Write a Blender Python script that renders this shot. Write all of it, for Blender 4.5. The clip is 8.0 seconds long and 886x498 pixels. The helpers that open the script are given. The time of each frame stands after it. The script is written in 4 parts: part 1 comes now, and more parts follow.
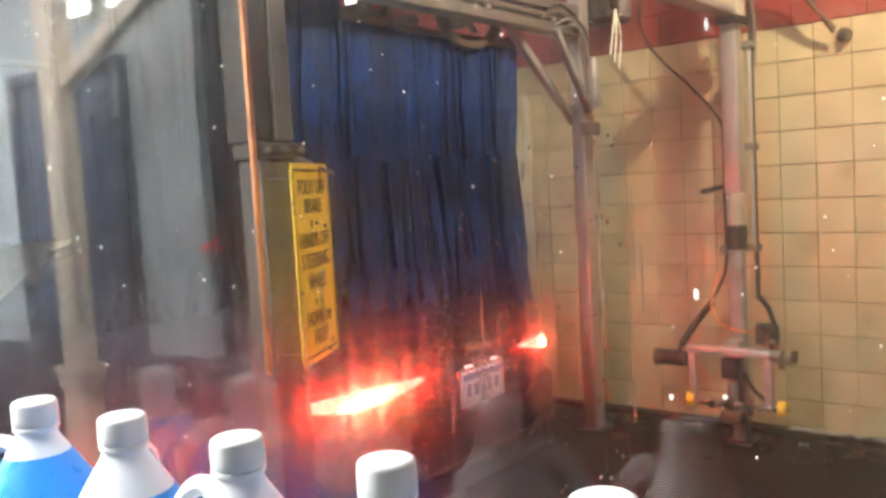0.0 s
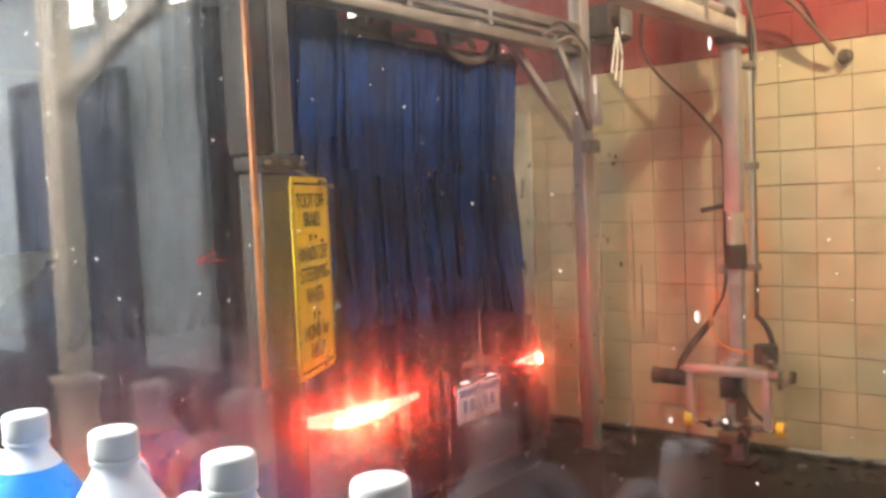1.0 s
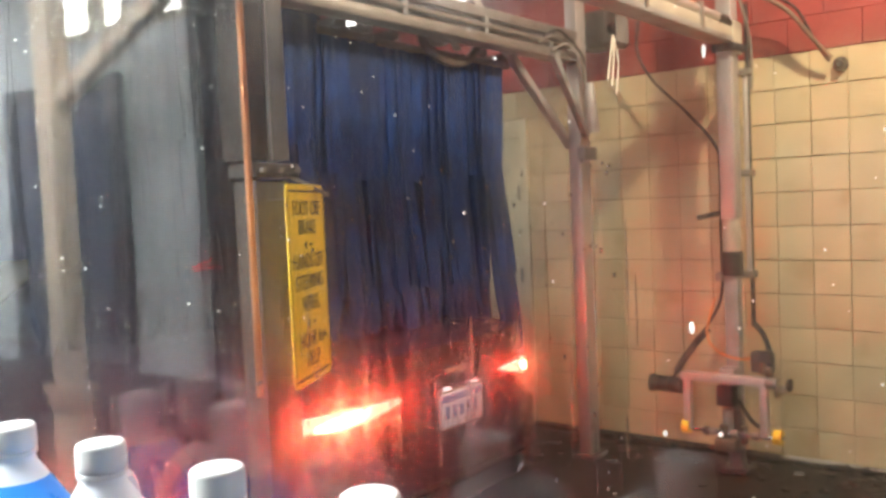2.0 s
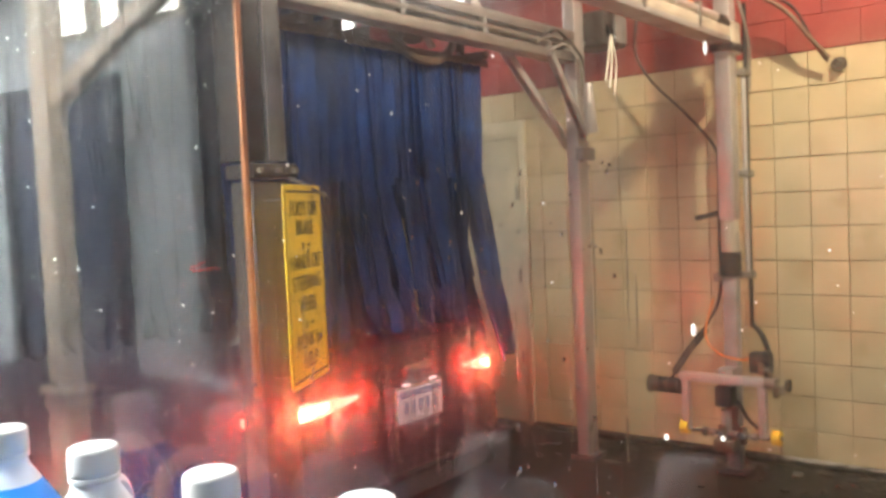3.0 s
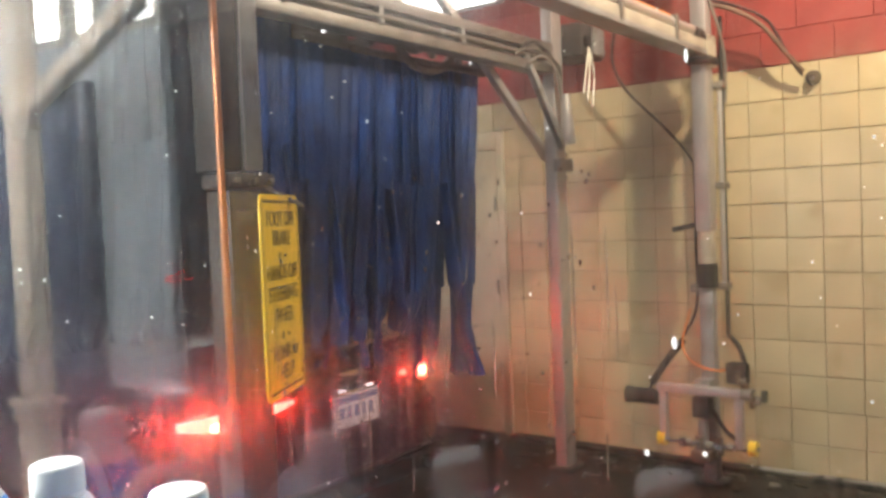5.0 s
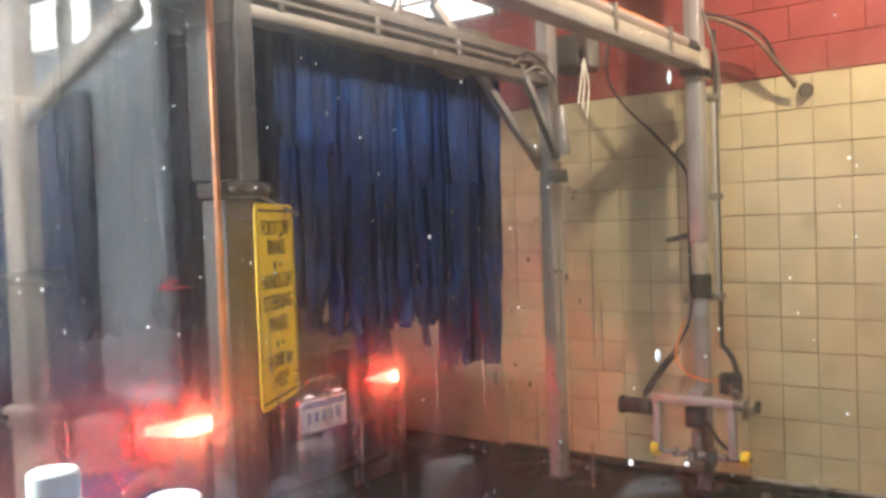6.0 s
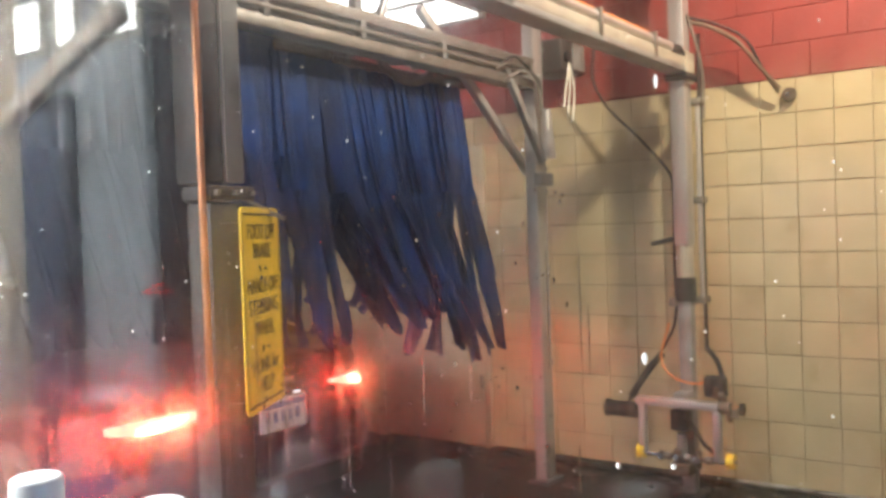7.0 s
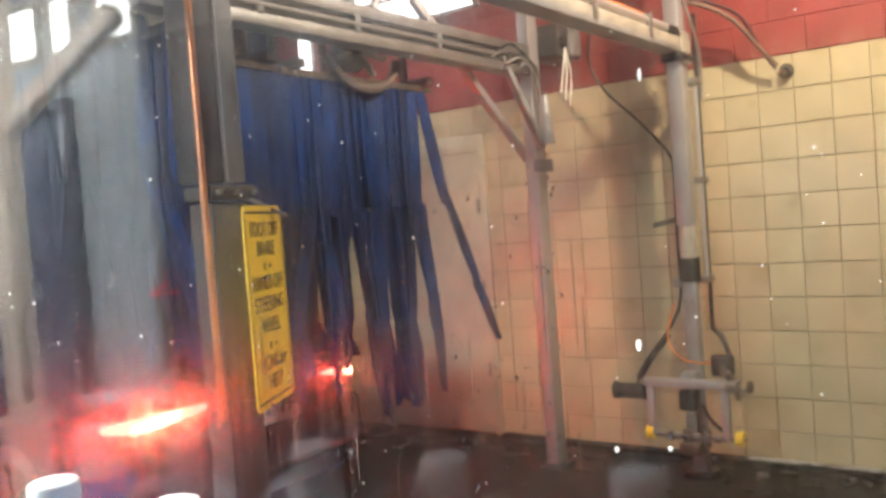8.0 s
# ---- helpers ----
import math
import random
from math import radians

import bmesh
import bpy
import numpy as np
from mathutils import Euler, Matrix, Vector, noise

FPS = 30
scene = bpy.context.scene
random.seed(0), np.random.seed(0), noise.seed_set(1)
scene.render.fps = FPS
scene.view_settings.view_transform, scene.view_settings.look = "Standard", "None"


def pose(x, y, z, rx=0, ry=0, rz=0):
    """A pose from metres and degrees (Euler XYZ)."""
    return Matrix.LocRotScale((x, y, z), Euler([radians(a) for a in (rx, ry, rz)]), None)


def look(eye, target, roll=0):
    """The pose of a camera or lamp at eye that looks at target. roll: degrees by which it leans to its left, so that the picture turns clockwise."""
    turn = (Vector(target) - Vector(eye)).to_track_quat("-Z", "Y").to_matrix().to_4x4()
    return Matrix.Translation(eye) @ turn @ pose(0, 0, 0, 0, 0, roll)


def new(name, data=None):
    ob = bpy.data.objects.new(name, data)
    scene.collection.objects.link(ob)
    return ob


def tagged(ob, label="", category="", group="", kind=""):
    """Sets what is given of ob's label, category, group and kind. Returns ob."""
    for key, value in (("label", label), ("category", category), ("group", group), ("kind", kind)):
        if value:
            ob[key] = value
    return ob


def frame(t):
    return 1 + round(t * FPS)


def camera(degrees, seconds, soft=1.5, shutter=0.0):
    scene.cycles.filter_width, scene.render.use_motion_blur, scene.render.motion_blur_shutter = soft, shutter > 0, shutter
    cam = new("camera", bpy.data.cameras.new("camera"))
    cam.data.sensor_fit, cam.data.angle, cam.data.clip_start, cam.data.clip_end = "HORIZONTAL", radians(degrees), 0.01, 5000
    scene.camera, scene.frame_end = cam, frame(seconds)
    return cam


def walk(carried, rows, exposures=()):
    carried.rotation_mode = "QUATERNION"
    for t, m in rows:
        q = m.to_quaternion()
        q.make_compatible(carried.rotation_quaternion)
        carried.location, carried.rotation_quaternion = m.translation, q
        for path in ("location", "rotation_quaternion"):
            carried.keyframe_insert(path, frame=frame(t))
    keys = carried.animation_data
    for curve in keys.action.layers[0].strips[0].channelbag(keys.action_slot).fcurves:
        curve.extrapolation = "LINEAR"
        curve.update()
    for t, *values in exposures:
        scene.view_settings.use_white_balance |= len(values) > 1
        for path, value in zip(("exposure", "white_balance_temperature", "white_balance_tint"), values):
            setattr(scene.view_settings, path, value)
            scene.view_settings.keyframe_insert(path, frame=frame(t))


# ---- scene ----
cam = camera(55.0, 8.0, soft=3.1, shutter=0.4)
EYE = 1.62
PATH = [  # seconds, x, y, z, yaw, pitch, roll
    (0.0, 0.0000, 0.0000, EYE + 0.0000, -51.47, -4.31, 3.30),
    (0.5, 0.0030, 0.0020, EYE + 0.0005, -51.43, -3.94, 2.67),
    (1.0, 0.0060, 0.0040, EYE + 0.0010, -51.48, -3.30, 2.49),
    (1.5, 0.0105, 0.0045, EYE + 0.0025, -51.62, -2.90, 2.52),
    (3.0, 0.0240, 0.0120, EYE + 0.0020, -51.81, -2.81, 2.55),
    (3.5, 0.0270, 0.0140, EYE + 0.0015, -52.22, -2.63, 2.39),
    (4.0, 0.0340, 0.0180, EYE + 0.0010, -52.68, -2.45, 2.45),
    (4.5, 0.0380, 0.0220, EYE + 0.0005, -53.09, -2.40, 2.50),
    (6.0, 0.0260, 0.0080, EYE + 0.0050, -53.57, -1.56, 2.06),
    (6.5, 0.0240, 0.0060, EYE + 0.0060, -53.92, -1.44, 1.99),
    (7.0, 0.0260, 0.0090, EYE + 0.0050, -54.52, -1.35, 2.08),
    (7.5, 0.0220, 0.0030, EYE + 0.0070, -54.53, -1.23, 3.52),
    (8.0, 0.0175, -0.0040, EYE + 0.0100, -54.31, -2.07, 4.33),
]
walk(cam, [(t, pose(x, y, z, 90 + p, r, w)) for t, x, y, z, w, p, r in PATH],
     exposures=[(0.0, 0.05, 6250, 10), (1.5, 0.02, 6250, 10), (3.0, 0.12, 6250, 10), (4.0, 0.18, 6250, 10), (4.5, 0.14, 6200, 10), (6.0, 0.03, 5850, 10), (7.0, 0.04, 5950, 10), (7.5, 0.26, 6000, 10), (8.0, 0.10, 5900, 10)])

# ---- light ----
world = bpy.data.worlds.new("world")
scene.world = world
world.use_nodes = True
sky = world.node_tree.nodes.new("ShaderNodeTexSky")
sky.sky_type, sky.sun_disc = "NISHITA", False
sky.sun_elevation, sky.sun_rotation = radians(35), radians(200)
bg = world.node_tree.nodes["Background"]
world.node_tree.links.new(sky.outputs[0], bg.inputs[0])
bg.inputs[1].default_value = 0.08


def area_lamp(name, place, target, power, colour, size, size_y=None):
    data = bpy.data.lights.new(name, "AREA")
    data.energy, data.color, data.size = power, colour, size
    if size_y:
        data.shape, data.size_y = "RECTANGLE", size_y
    ob = new(name, data)
    ob.matrix_world = look(place, target)
    return ob


area_lamp("flood_lamp", (3.9, 0.35, 3.72), (5.0, 1.9, 2.2), 109, (1.0, 0.83, 0.57), 0.14)
# fill light added to brighten the sign, post and curtain
area_lamp("fill_lamp", (3.2, 1.05, 3.6), (2.9, 2.8, 1.4), 36, (1.0, 0.93, 0.84), 0.9, 0.3)


# ---- materials ----
def material(name, colour, rough=0.6, metal=0.0, tint=0.15, scale=6.0, fine=60.0, bump=0.15, dirt=None, dirt_scale=2.0, dirt_at=0.55, spec=0.5, stretch=(1, 1, 1), rand=0.0):
    m = bpy.data.materials.new(name)
    m.use_nodes = True
    n, l = m.node_tree.nodes, m.node_tree.links
    b = n["Principled BSDF"]
    co = n.new("ShaderNodeTexCoord")
    mp = n.new("ShaderNodeMapping")
    mp.inputs["Scale"].default_value = stretch
    l.new(co.outputs["Object"], mp.inputs[0])
    big, small = n.new("ShaderNodeTexNoise"), n.new("ShaderNodeTexNoise")
    big.inputs["Scale"].default_value, small.inputs["Scale"].default_value = scale, fine
    big.inputs["Detail"].default_value = 6
    l.new(mp.outputs[0], big.inputs[0])
    l.new(mp.outputs[0], small.inputs[0])
    ramp = n.new("ShaderNodeMapRange")
    ramp.inputs[1].default_value, ramp.inputs[2].default_value = 0.3, 0.7
    ramp.inputs[3].default_value, ramp.inputs[4].default_value = 1 - tint, 1 + tint
    l.new(big.outputs[0], ramp.inputs[0])
    hsv = n.new("ShaderNodeHueSaturation")
    hsv.inputs["Color"].default_value = (*colour, 1)
    if rand:
        info = n.new("ShaderNodeObjectInfo")
        shift = n.new("ShaderNodeMath")
        shift.operation, shift.inputs[1].default_value = "MULTIPLY", 40.0
        l.new(info.outputs["Random"], shift.inputs[0])
        l.new(shift.outputs[0], mp.inputs["Location"])
        r2 = n.new("ShaderNodeMapRange")
        r2.inputs[3].default_value, r2.inputs[4].default_value = 1 - rand, 1 + rand
        l.new(info.outputs["Random"], r2.inputs[0])
        mul = n.new("ShaderNodeMath")
        mul.operation = "MULTIPLY"
        l.new(ramp.outputs[0], mul.inputs[0])
        l.new(r2.outputs[0], mul.inputs[1])
        l.new(mul.outputs[0], hsv.inputs["Value"])
    else:
        l.new(ramp.outputs[0], hsv.inputs["Value"])
    out = hsv.outputs[0]
    if dirt:
        dn = n.new("ShaderNodeTexNoise")
        dn.inputs["Scale"].default_value, dn.inputs["Detail"].default_value = dirt_scale, 8
        dn.inputs["Roughness"].default_value = 0.65
        l.new(mp.outputs[0], dn.inputs[0])
        dr = n.new("ShaderNodeMapRange")
        dr.inputs[1].default_value, dr.inputs[2].default_value = dirt_at, dirt_at + 0.18
        l.new(dn.outputs[0], dr.inputs[0])
        mix = n.new("ShaderNodeMix")
        mix.data_type = "RGBA"
        l.new(dr.outputs[0], mix.inputs[0])
        l.new(out, mix.inputs[6])
        mix.inputs[7].default_value = (*dirt, 1)
        out = mix.outputs[2]
    l.new(out, b.inputs["Base Color"])
    rr = n.new("ShaderNodeMapRange")
    rr.inputs[3].default_value, rr.inputs[4].default_value = max(0.02, rough - 0.12), min(1, rough + 0.12)
    l.new(small.outputs[0], rr.inputs[0])
    l.new(rr.outputs[0], b.inputs["Roughness"])
    b.inputs["Metallic"].default_value = metal
    b.inputs["Specular IOR Level"].default_value = spec
    if bump:
        bp = n.new("ShaderNodeBump")
        bp.inputs["Strength"].default_value, bp.inputs["Distance"].default_value = bump, 0.004
        l.new(small.outputs[0], bp.inputs["Height"])
        l.new(bp.outputs[0], b.inputs["Normal"])
    return m


def glow(name, colour, strength):
    m = bpy.data.materials.new(name)
    m.use_nodes = True
    b = m.node_tree.nodes["Principled BSDF"]
    b.inputs["Base Color"].default_value = (*colour, 1)
    b.inputs["Emission Color"].default_value = (*colour, 1)
    b.inputs["Emission Strength"].default_value = strength
    return m


def glass(name, rough=0.0, colour=(1, 1, 1), haze=0.0):
    m = bpy.data.materials.new(name)
    m.use_nodes = True
    n, l = m.node_tree.nodes, m.node_tree.links
    g = n.new("ShaderNodeBsdfGlass")
    g.inputs["Roughness"].default_value, g.inputs["IOR"].default_value = rough, 1.5
    g.inputs["Color"].default_value = (*colour, 1)
    out = g.outputs[0]
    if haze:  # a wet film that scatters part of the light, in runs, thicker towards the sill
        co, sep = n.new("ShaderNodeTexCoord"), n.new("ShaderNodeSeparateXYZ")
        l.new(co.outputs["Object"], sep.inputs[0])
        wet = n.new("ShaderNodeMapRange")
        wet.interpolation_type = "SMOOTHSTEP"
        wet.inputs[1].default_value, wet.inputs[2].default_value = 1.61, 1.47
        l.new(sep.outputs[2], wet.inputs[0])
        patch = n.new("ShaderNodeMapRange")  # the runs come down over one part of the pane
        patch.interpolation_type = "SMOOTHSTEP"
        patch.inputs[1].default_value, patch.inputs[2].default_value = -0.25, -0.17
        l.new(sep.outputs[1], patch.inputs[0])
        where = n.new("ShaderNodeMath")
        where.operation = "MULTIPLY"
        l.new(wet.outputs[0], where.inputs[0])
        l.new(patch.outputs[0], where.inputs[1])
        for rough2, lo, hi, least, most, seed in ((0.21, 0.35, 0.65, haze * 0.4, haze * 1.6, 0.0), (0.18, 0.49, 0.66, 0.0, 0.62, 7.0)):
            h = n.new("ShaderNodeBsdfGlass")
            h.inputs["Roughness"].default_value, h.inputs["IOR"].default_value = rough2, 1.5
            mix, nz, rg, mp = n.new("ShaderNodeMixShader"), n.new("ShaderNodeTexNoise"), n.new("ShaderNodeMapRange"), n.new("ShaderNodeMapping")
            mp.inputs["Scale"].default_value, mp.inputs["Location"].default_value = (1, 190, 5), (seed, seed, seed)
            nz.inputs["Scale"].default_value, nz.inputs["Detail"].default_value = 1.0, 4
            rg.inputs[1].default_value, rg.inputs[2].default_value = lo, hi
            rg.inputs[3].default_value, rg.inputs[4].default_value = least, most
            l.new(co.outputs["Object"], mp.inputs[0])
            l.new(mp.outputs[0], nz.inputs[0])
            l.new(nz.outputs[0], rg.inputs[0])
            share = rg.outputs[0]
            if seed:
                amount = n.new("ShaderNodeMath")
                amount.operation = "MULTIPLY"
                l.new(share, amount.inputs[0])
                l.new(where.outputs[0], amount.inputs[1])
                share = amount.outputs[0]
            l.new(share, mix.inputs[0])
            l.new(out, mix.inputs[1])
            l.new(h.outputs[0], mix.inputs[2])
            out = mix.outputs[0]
    l.new(out, n["Material Output"].inputs[0])
    return m


TILE = material("glazed_tile", (0.525, 0.43, 0.25), 0.32, tint=0.14, scale=3, dirt=(0.34, 0.25, 0.12), dirt_scale=1.6, dirt_at=0.56, rand=0.06)
GROUT = material("grout", (0.24, 0.17, 0.10), 0.9, dirt=(0.06, 0.04, 0.025))
RED = material("red_painted_block", (0.26, 0.042, 0.032), 0.6, tint=0.2, scale=4, dirt=(0.25, 0.06, 0.05), dirt_scale=3)
PANEL = material("cream_wall_panel", (0.50, 0.44, 0.30), 0.5, dirt=(0.36, 0.28, 0.16), dirt_scale=2)
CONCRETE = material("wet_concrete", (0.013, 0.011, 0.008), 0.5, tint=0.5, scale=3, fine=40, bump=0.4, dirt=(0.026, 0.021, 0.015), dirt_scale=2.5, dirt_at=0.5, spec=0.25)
DARKWALL = material("dark_block_wall", (0.10, 0.09, 0.085), 0.7, dirt=(0.05, 0.045, 0.04))
STEEL = material("galvanised_steel", (0.24, 0.215, 0.18), 0.5, 0.6, tint=0.2, scale=9, dirt=(0.17, 0.12, 0.08), dirt_scale=5, dirt_at=0.58)
ALU = material("dull_aluminium", (0.55, 0.52, 0.48), 0.45, 0.7, tint=0.12, dirt=(0.25, 0.2, 0.15), dirt_scale=6, dirt_at=0.6)
GREY = material("grey_painted_steel", (0.26, 0.25, 0.23), 0.5, 0.2, tint=0.2, dirt=(0.11, 0.08, 0.06), dirt_scale=4, dirt_at=0.54)
BEIGE = material("worn_beige_paint", (0.42, 0.37, 0.28), 0.5, 0.1, tint=0.2, scale=7, dirt=(0.17, 0.13, 0.09), dirt_scale=6, dirt_at=0.54)
RUST = material("rusty_brown_steel", (0.15, 0.105, 0.07), 0.6, 0.3, tint=0.35, dirt=(0.07, 0.045, 0.03), dirt_scale=6)
BLACK = material("black_rubber", (0.011, 0.011, 0.011), 0.6, tint=0.3)
COPPER = material("copper_pipe", (0.62, 0.26, 0.11), 0.35, 0.85, tint=0.25, dirt=(0.3, 0.12, 0.06))
ORANGE = material("orange_hose", (0.75, 0.22, 0.03), 0.45)
YELLOW = material("yellow_plastic", (0.88, 0.60, 0.02), 0.45, tint=0.06)
SIGNTEXT = material("sign_black", (0.03, 0.025, 0.01), 0.6)
BLUE = material("blue_brush_cloth", (0.004, 0.027, 0.118), 0.5, tint=0.45, scale=5, fine=90, bump=0.4, dirt=(0.012, 0.015, 0.04), dirt_scale=3, dirt_at=0.5, rand=0.35, spec=0.25)
NAVY = material("dark_navy_cloth", (0.004, 0.012, 0.040), 0.6, tint=0.4, scale=5, fine=90, bump=0.3, rand=0.4)
# the blue brush cloth as if unlit, shade put into the colour
SHADECLOTH = material("shaded_brush_cloth", (0.003, 0.004, 0.009), 0.85, tint=0.3, scale=5, bump=0.2, spec=0.1)
CARPAINT = material("dark_car_paint", (0.012, 0.010, 0.016), 0.18, 0.0, tint=0.2, bump=0.03, spec=0.6)
CARGLASS = material("dark_car_glass", (0.008, 0.008, 0.010), 0.06, tint=0.1, bump=0.0)
CHROME = material("chrome", (0.7, 0.7, 0.72), 0.15, 1.0, tint=0.05, bump=0.0)
TYRE = material("tyre_rubber", (0.025, 0.025, 0.025), 0.8)
PLATE = material("plate_white", (0.72, 0.72, 0.80), 0.35, tint=0.05)
PLATEBLUE = material("plate_blue", (0.20, 0.24, 0.48), 0.4)
LAMP = glow("red_tail_light", (1.0, 0.035, 0.022), 215.0)
CORE = glow("lamp_core", (1.0, 0.60, 0.25), 40.0)
WHITEPL = material("white_jug_plastic", (0.84, 0.86, 0.88), 0.45, tint=0.03, bump=0.03)
CAPPL = material("white_cap_plastic", (0.85, 0.84, 0.80), 0.4, tint=0.03, bump=0.02)
FLUID = material("blue_washer_fluid", (0.05, 0.32, 0.85), 0.3, tint=0.08, bump=0.0)
SILL = material("white_sill_laminate", (0.55, 0.53, 0.50), 0.45)
WALLGREY = material("pale_grey_wall_paint", (0.62, 0.66, 0.66), 0.6, tint=0.05, scale=2)
# near black in place of the room's lack of light
BACKROOM = material("unlit_room_black", (0.022, 0.020, 0.021), 0.6, tint=0.2, scale=2)
WAINSCOT = material("dark_wainscot", (0.06, 0.055, 0.06), 0.5)
CREAM = material("cream_painted_wood", (0.82, 0.76, 0.62), 0.5, tint=0.05)
COLUMN = material("warm_cream_paint", (0.90, 0.73, 0.53), 0.5, tint=0.06)
FRAMEBLK = material("black_frame", (0.02, 0.02, 0.025), 0.35)
DARKBOARD = material("dark_poster_board", (0.05, 0.06, 0.09), 0.35)
POSTGREY = material("dark_wet_steel", (0.066, 0.058, 0.050), 0.45, 0.15, tint=0.35, scale=5, dirt=(0.03, 0.024, 0.02), dirt_scale=4, dirt_at=0.52, stretch=(1, 1, 0.3))
TUBE = glow("white_tube_light", (1.0, 0.97, 0.90), 3.2)
DAYLIT = glow("daylit_frosted_glass", (1.0, 0.98, 0.90), 13.0)
HALL_TUBE = glow("hall_light_panel", (0.95, 1.0, 1.0), 70.0)
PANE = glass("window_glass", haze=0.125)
SPOT = material("dried_water_spot", (0.85, 0.85, 0.82), 0.35, bump=0.0)
tl = SPOT.node_tree.nodes.new("ShaderNodeBsdfTranslucent")
tl.inputs[0].default_value = (0.55, 0.55, 0.53, 1)
tm = SPOT.node_tree.nodes.new("ShaderNodeAddShader")
SPOT.node_tree.links.new(SPOT.node_tree.nodes["Principled BSDF"].outputs[0], tm.inputs[0])
SPOT.node_tree.links.new(tl.outputs[0], tm.inputs[1])
SPOT.node_tree.links.new(tm.outputs[0], SPOT.node_tree.nodes["Material Output"].inputs[0])
SLUDGE = material("wet_dark_sludge", (0.030, 0.024, 0.018), 0.3, tint=0.4, scale=12, bump=0.5)


# ---- mesh helpers ----
def bm_box(bm, lo, hi, bevel=0.0, m=None):
    verts = bmesh.ops.create_cube(bm, size=1.0)["verts"]
    s = [hi[i] - lo[i] for i in range(3)]
    c = [(hi[i] + lo[i]) / 2 for i in range(3)]
    for v in verts:
        v.co = Vector((v.co.x * s[0] + c[0], v.co.y * s[1] + c[1], v.co.z * s[2] + c[2]))
    if bevel:
        edges = list({e for v in verts for e in v.link_edges})
        out = bmesh.ops.bevel(bm, geom=edges, offset=bevel, segments=2, affect="EDGES", profile=0.5)
        verts = list({v for f in out["faces"] for v in f.verts} | {v for v in verts if v.is_valid})
    if m is not None:
        bmesh.ops.transform(bm, matrix=m, verts=verts)
    return bm


def box(lo, hi, bevel=0.0, m=None):
    return bm_box(bmesh.new(), lo, hi, bevel, m)


def bm_rod(bm, a, b, r, r2=None, seg=14):
    a, b = Vector(a), Vector(b)
    m = Matrix.Translation((a + b) / 2) @ (b - a).to_track_quat("Z", "Y").to_matrix().to_4x4()
    bmesh.ops.create_cone(bm, cap_ends=True, segments=seg, radius1=r, radius2=r if r2 is None else r2, depth=(b - a).length, matrix=m)
    return bm


def rod(a, b, r, r2=None, seg=14):
    return bm_rod(bmesh.new(), a, b, r, r2, seg)


def beam(a, b, w, h, bevel=0.004, up=(0, 0, 1)):
    """A bar of section w x h from a to b."""
    a, b = Vector(a), Vector(b)
    z = (b - a).normalized()
    x = Vector(up).cross(z)
    if x.length < 1e-3:
        x = Vector((1, 0, 0))
    x.normalize()
    y = z.cross(x)
    m = Matrix((x, y, z)).transposed().to_4x4()
    m.translation = a
    return box((-w / 2, -h / 2, 0), (w / 2, h / 2, (b - a).length), bevel, m)


def tube(points, r, steps=10, seg=8):
    """A round hose through the points, smoothed."""
    p = [Vector(q) for q in points]
    p = [2 * p[0] - p[1]] + p + [2 * p[-1] - p[-2]]
    line = []
    for i in range(1, len(p) - 2):
        for k in range(steps):
            t = k / steps
            line.append(0.5 * (2 * p[i] + (p[i + 1] - p[i - 1]) * t + (2 * p[i - 1] - 5 * p[i] + 4 * p[i + 1] - p[i + 2]) * t * t + (3 * p[i] - p[i - 1] - 3 * p[i + 1] + p[i + 2]) * t ** 3))
    line.append(p[-2])
    bm = bmesh.new()
    rings = []
    for i, c in enumerate(line):
        d = (line[min(i + 1, len(line) - 1)] - line[max(i - 1, 0)]).normalized()
        q = d.to_track_quat("Z", "Y")
        rings.append([bm.verts.new(c + q @ Vector((math.cos(a) * r, math.sin(a) * r, 0))) for a in [k * math.tau / seg for k in range(seg)]])
    for a, b in zip(rings, rings[1:]):
        for k in range(seg):
            bm.faces.new((a[k], a[(k + 1) % seg], b[(k + 1) % seg], b[k]))
    bm.faces.new(rings[0][::-1])
    bm.faces.new(rings[-1])
    return bm


def mesh_of(name, bm, mat, smooth=None):
    bmesh.ops.recalc_face_normals(bm, faces=bm.faces)
    me = bpy.data.meshes.new(name)
    bm.to_mesh(me)
    bm.free()
    me.materials.append(mat)
    if smooth:
        me.shade_smooth()
        me.set_sharp_from_angle(angle=radians(smooth))
    return me


def part(name, bm, mat, parent=None, label="", smooth=40):
    ob = new(name, mesh_of(name, bm, mat, smooth))
    if parent is not None:
        ob.parent = parent
    if label:
        ob["label"] = label
    return ob


def thing(name, label, category, group="", at=(0, 0, 0), rz=0):
    ob = new(name)
    ob.empty_display_size = 0.1
    ob.matrix_world = pose(*at, 0, 0, rz)
    return tagged(ob, label, category, group)


def struct(name, bm, mat, label, smooth=None, parent=None):
    ob = part(name, bm, mat, parent, "", smooth)
    return tagged(ob, label, kind="structure")


# ---- the wash bay ----
WALL_X, ROW, TOP = 5.26, 0.2025, 2.43
Y0, Y1, CEIL = -4.0, 14.0, 4.0

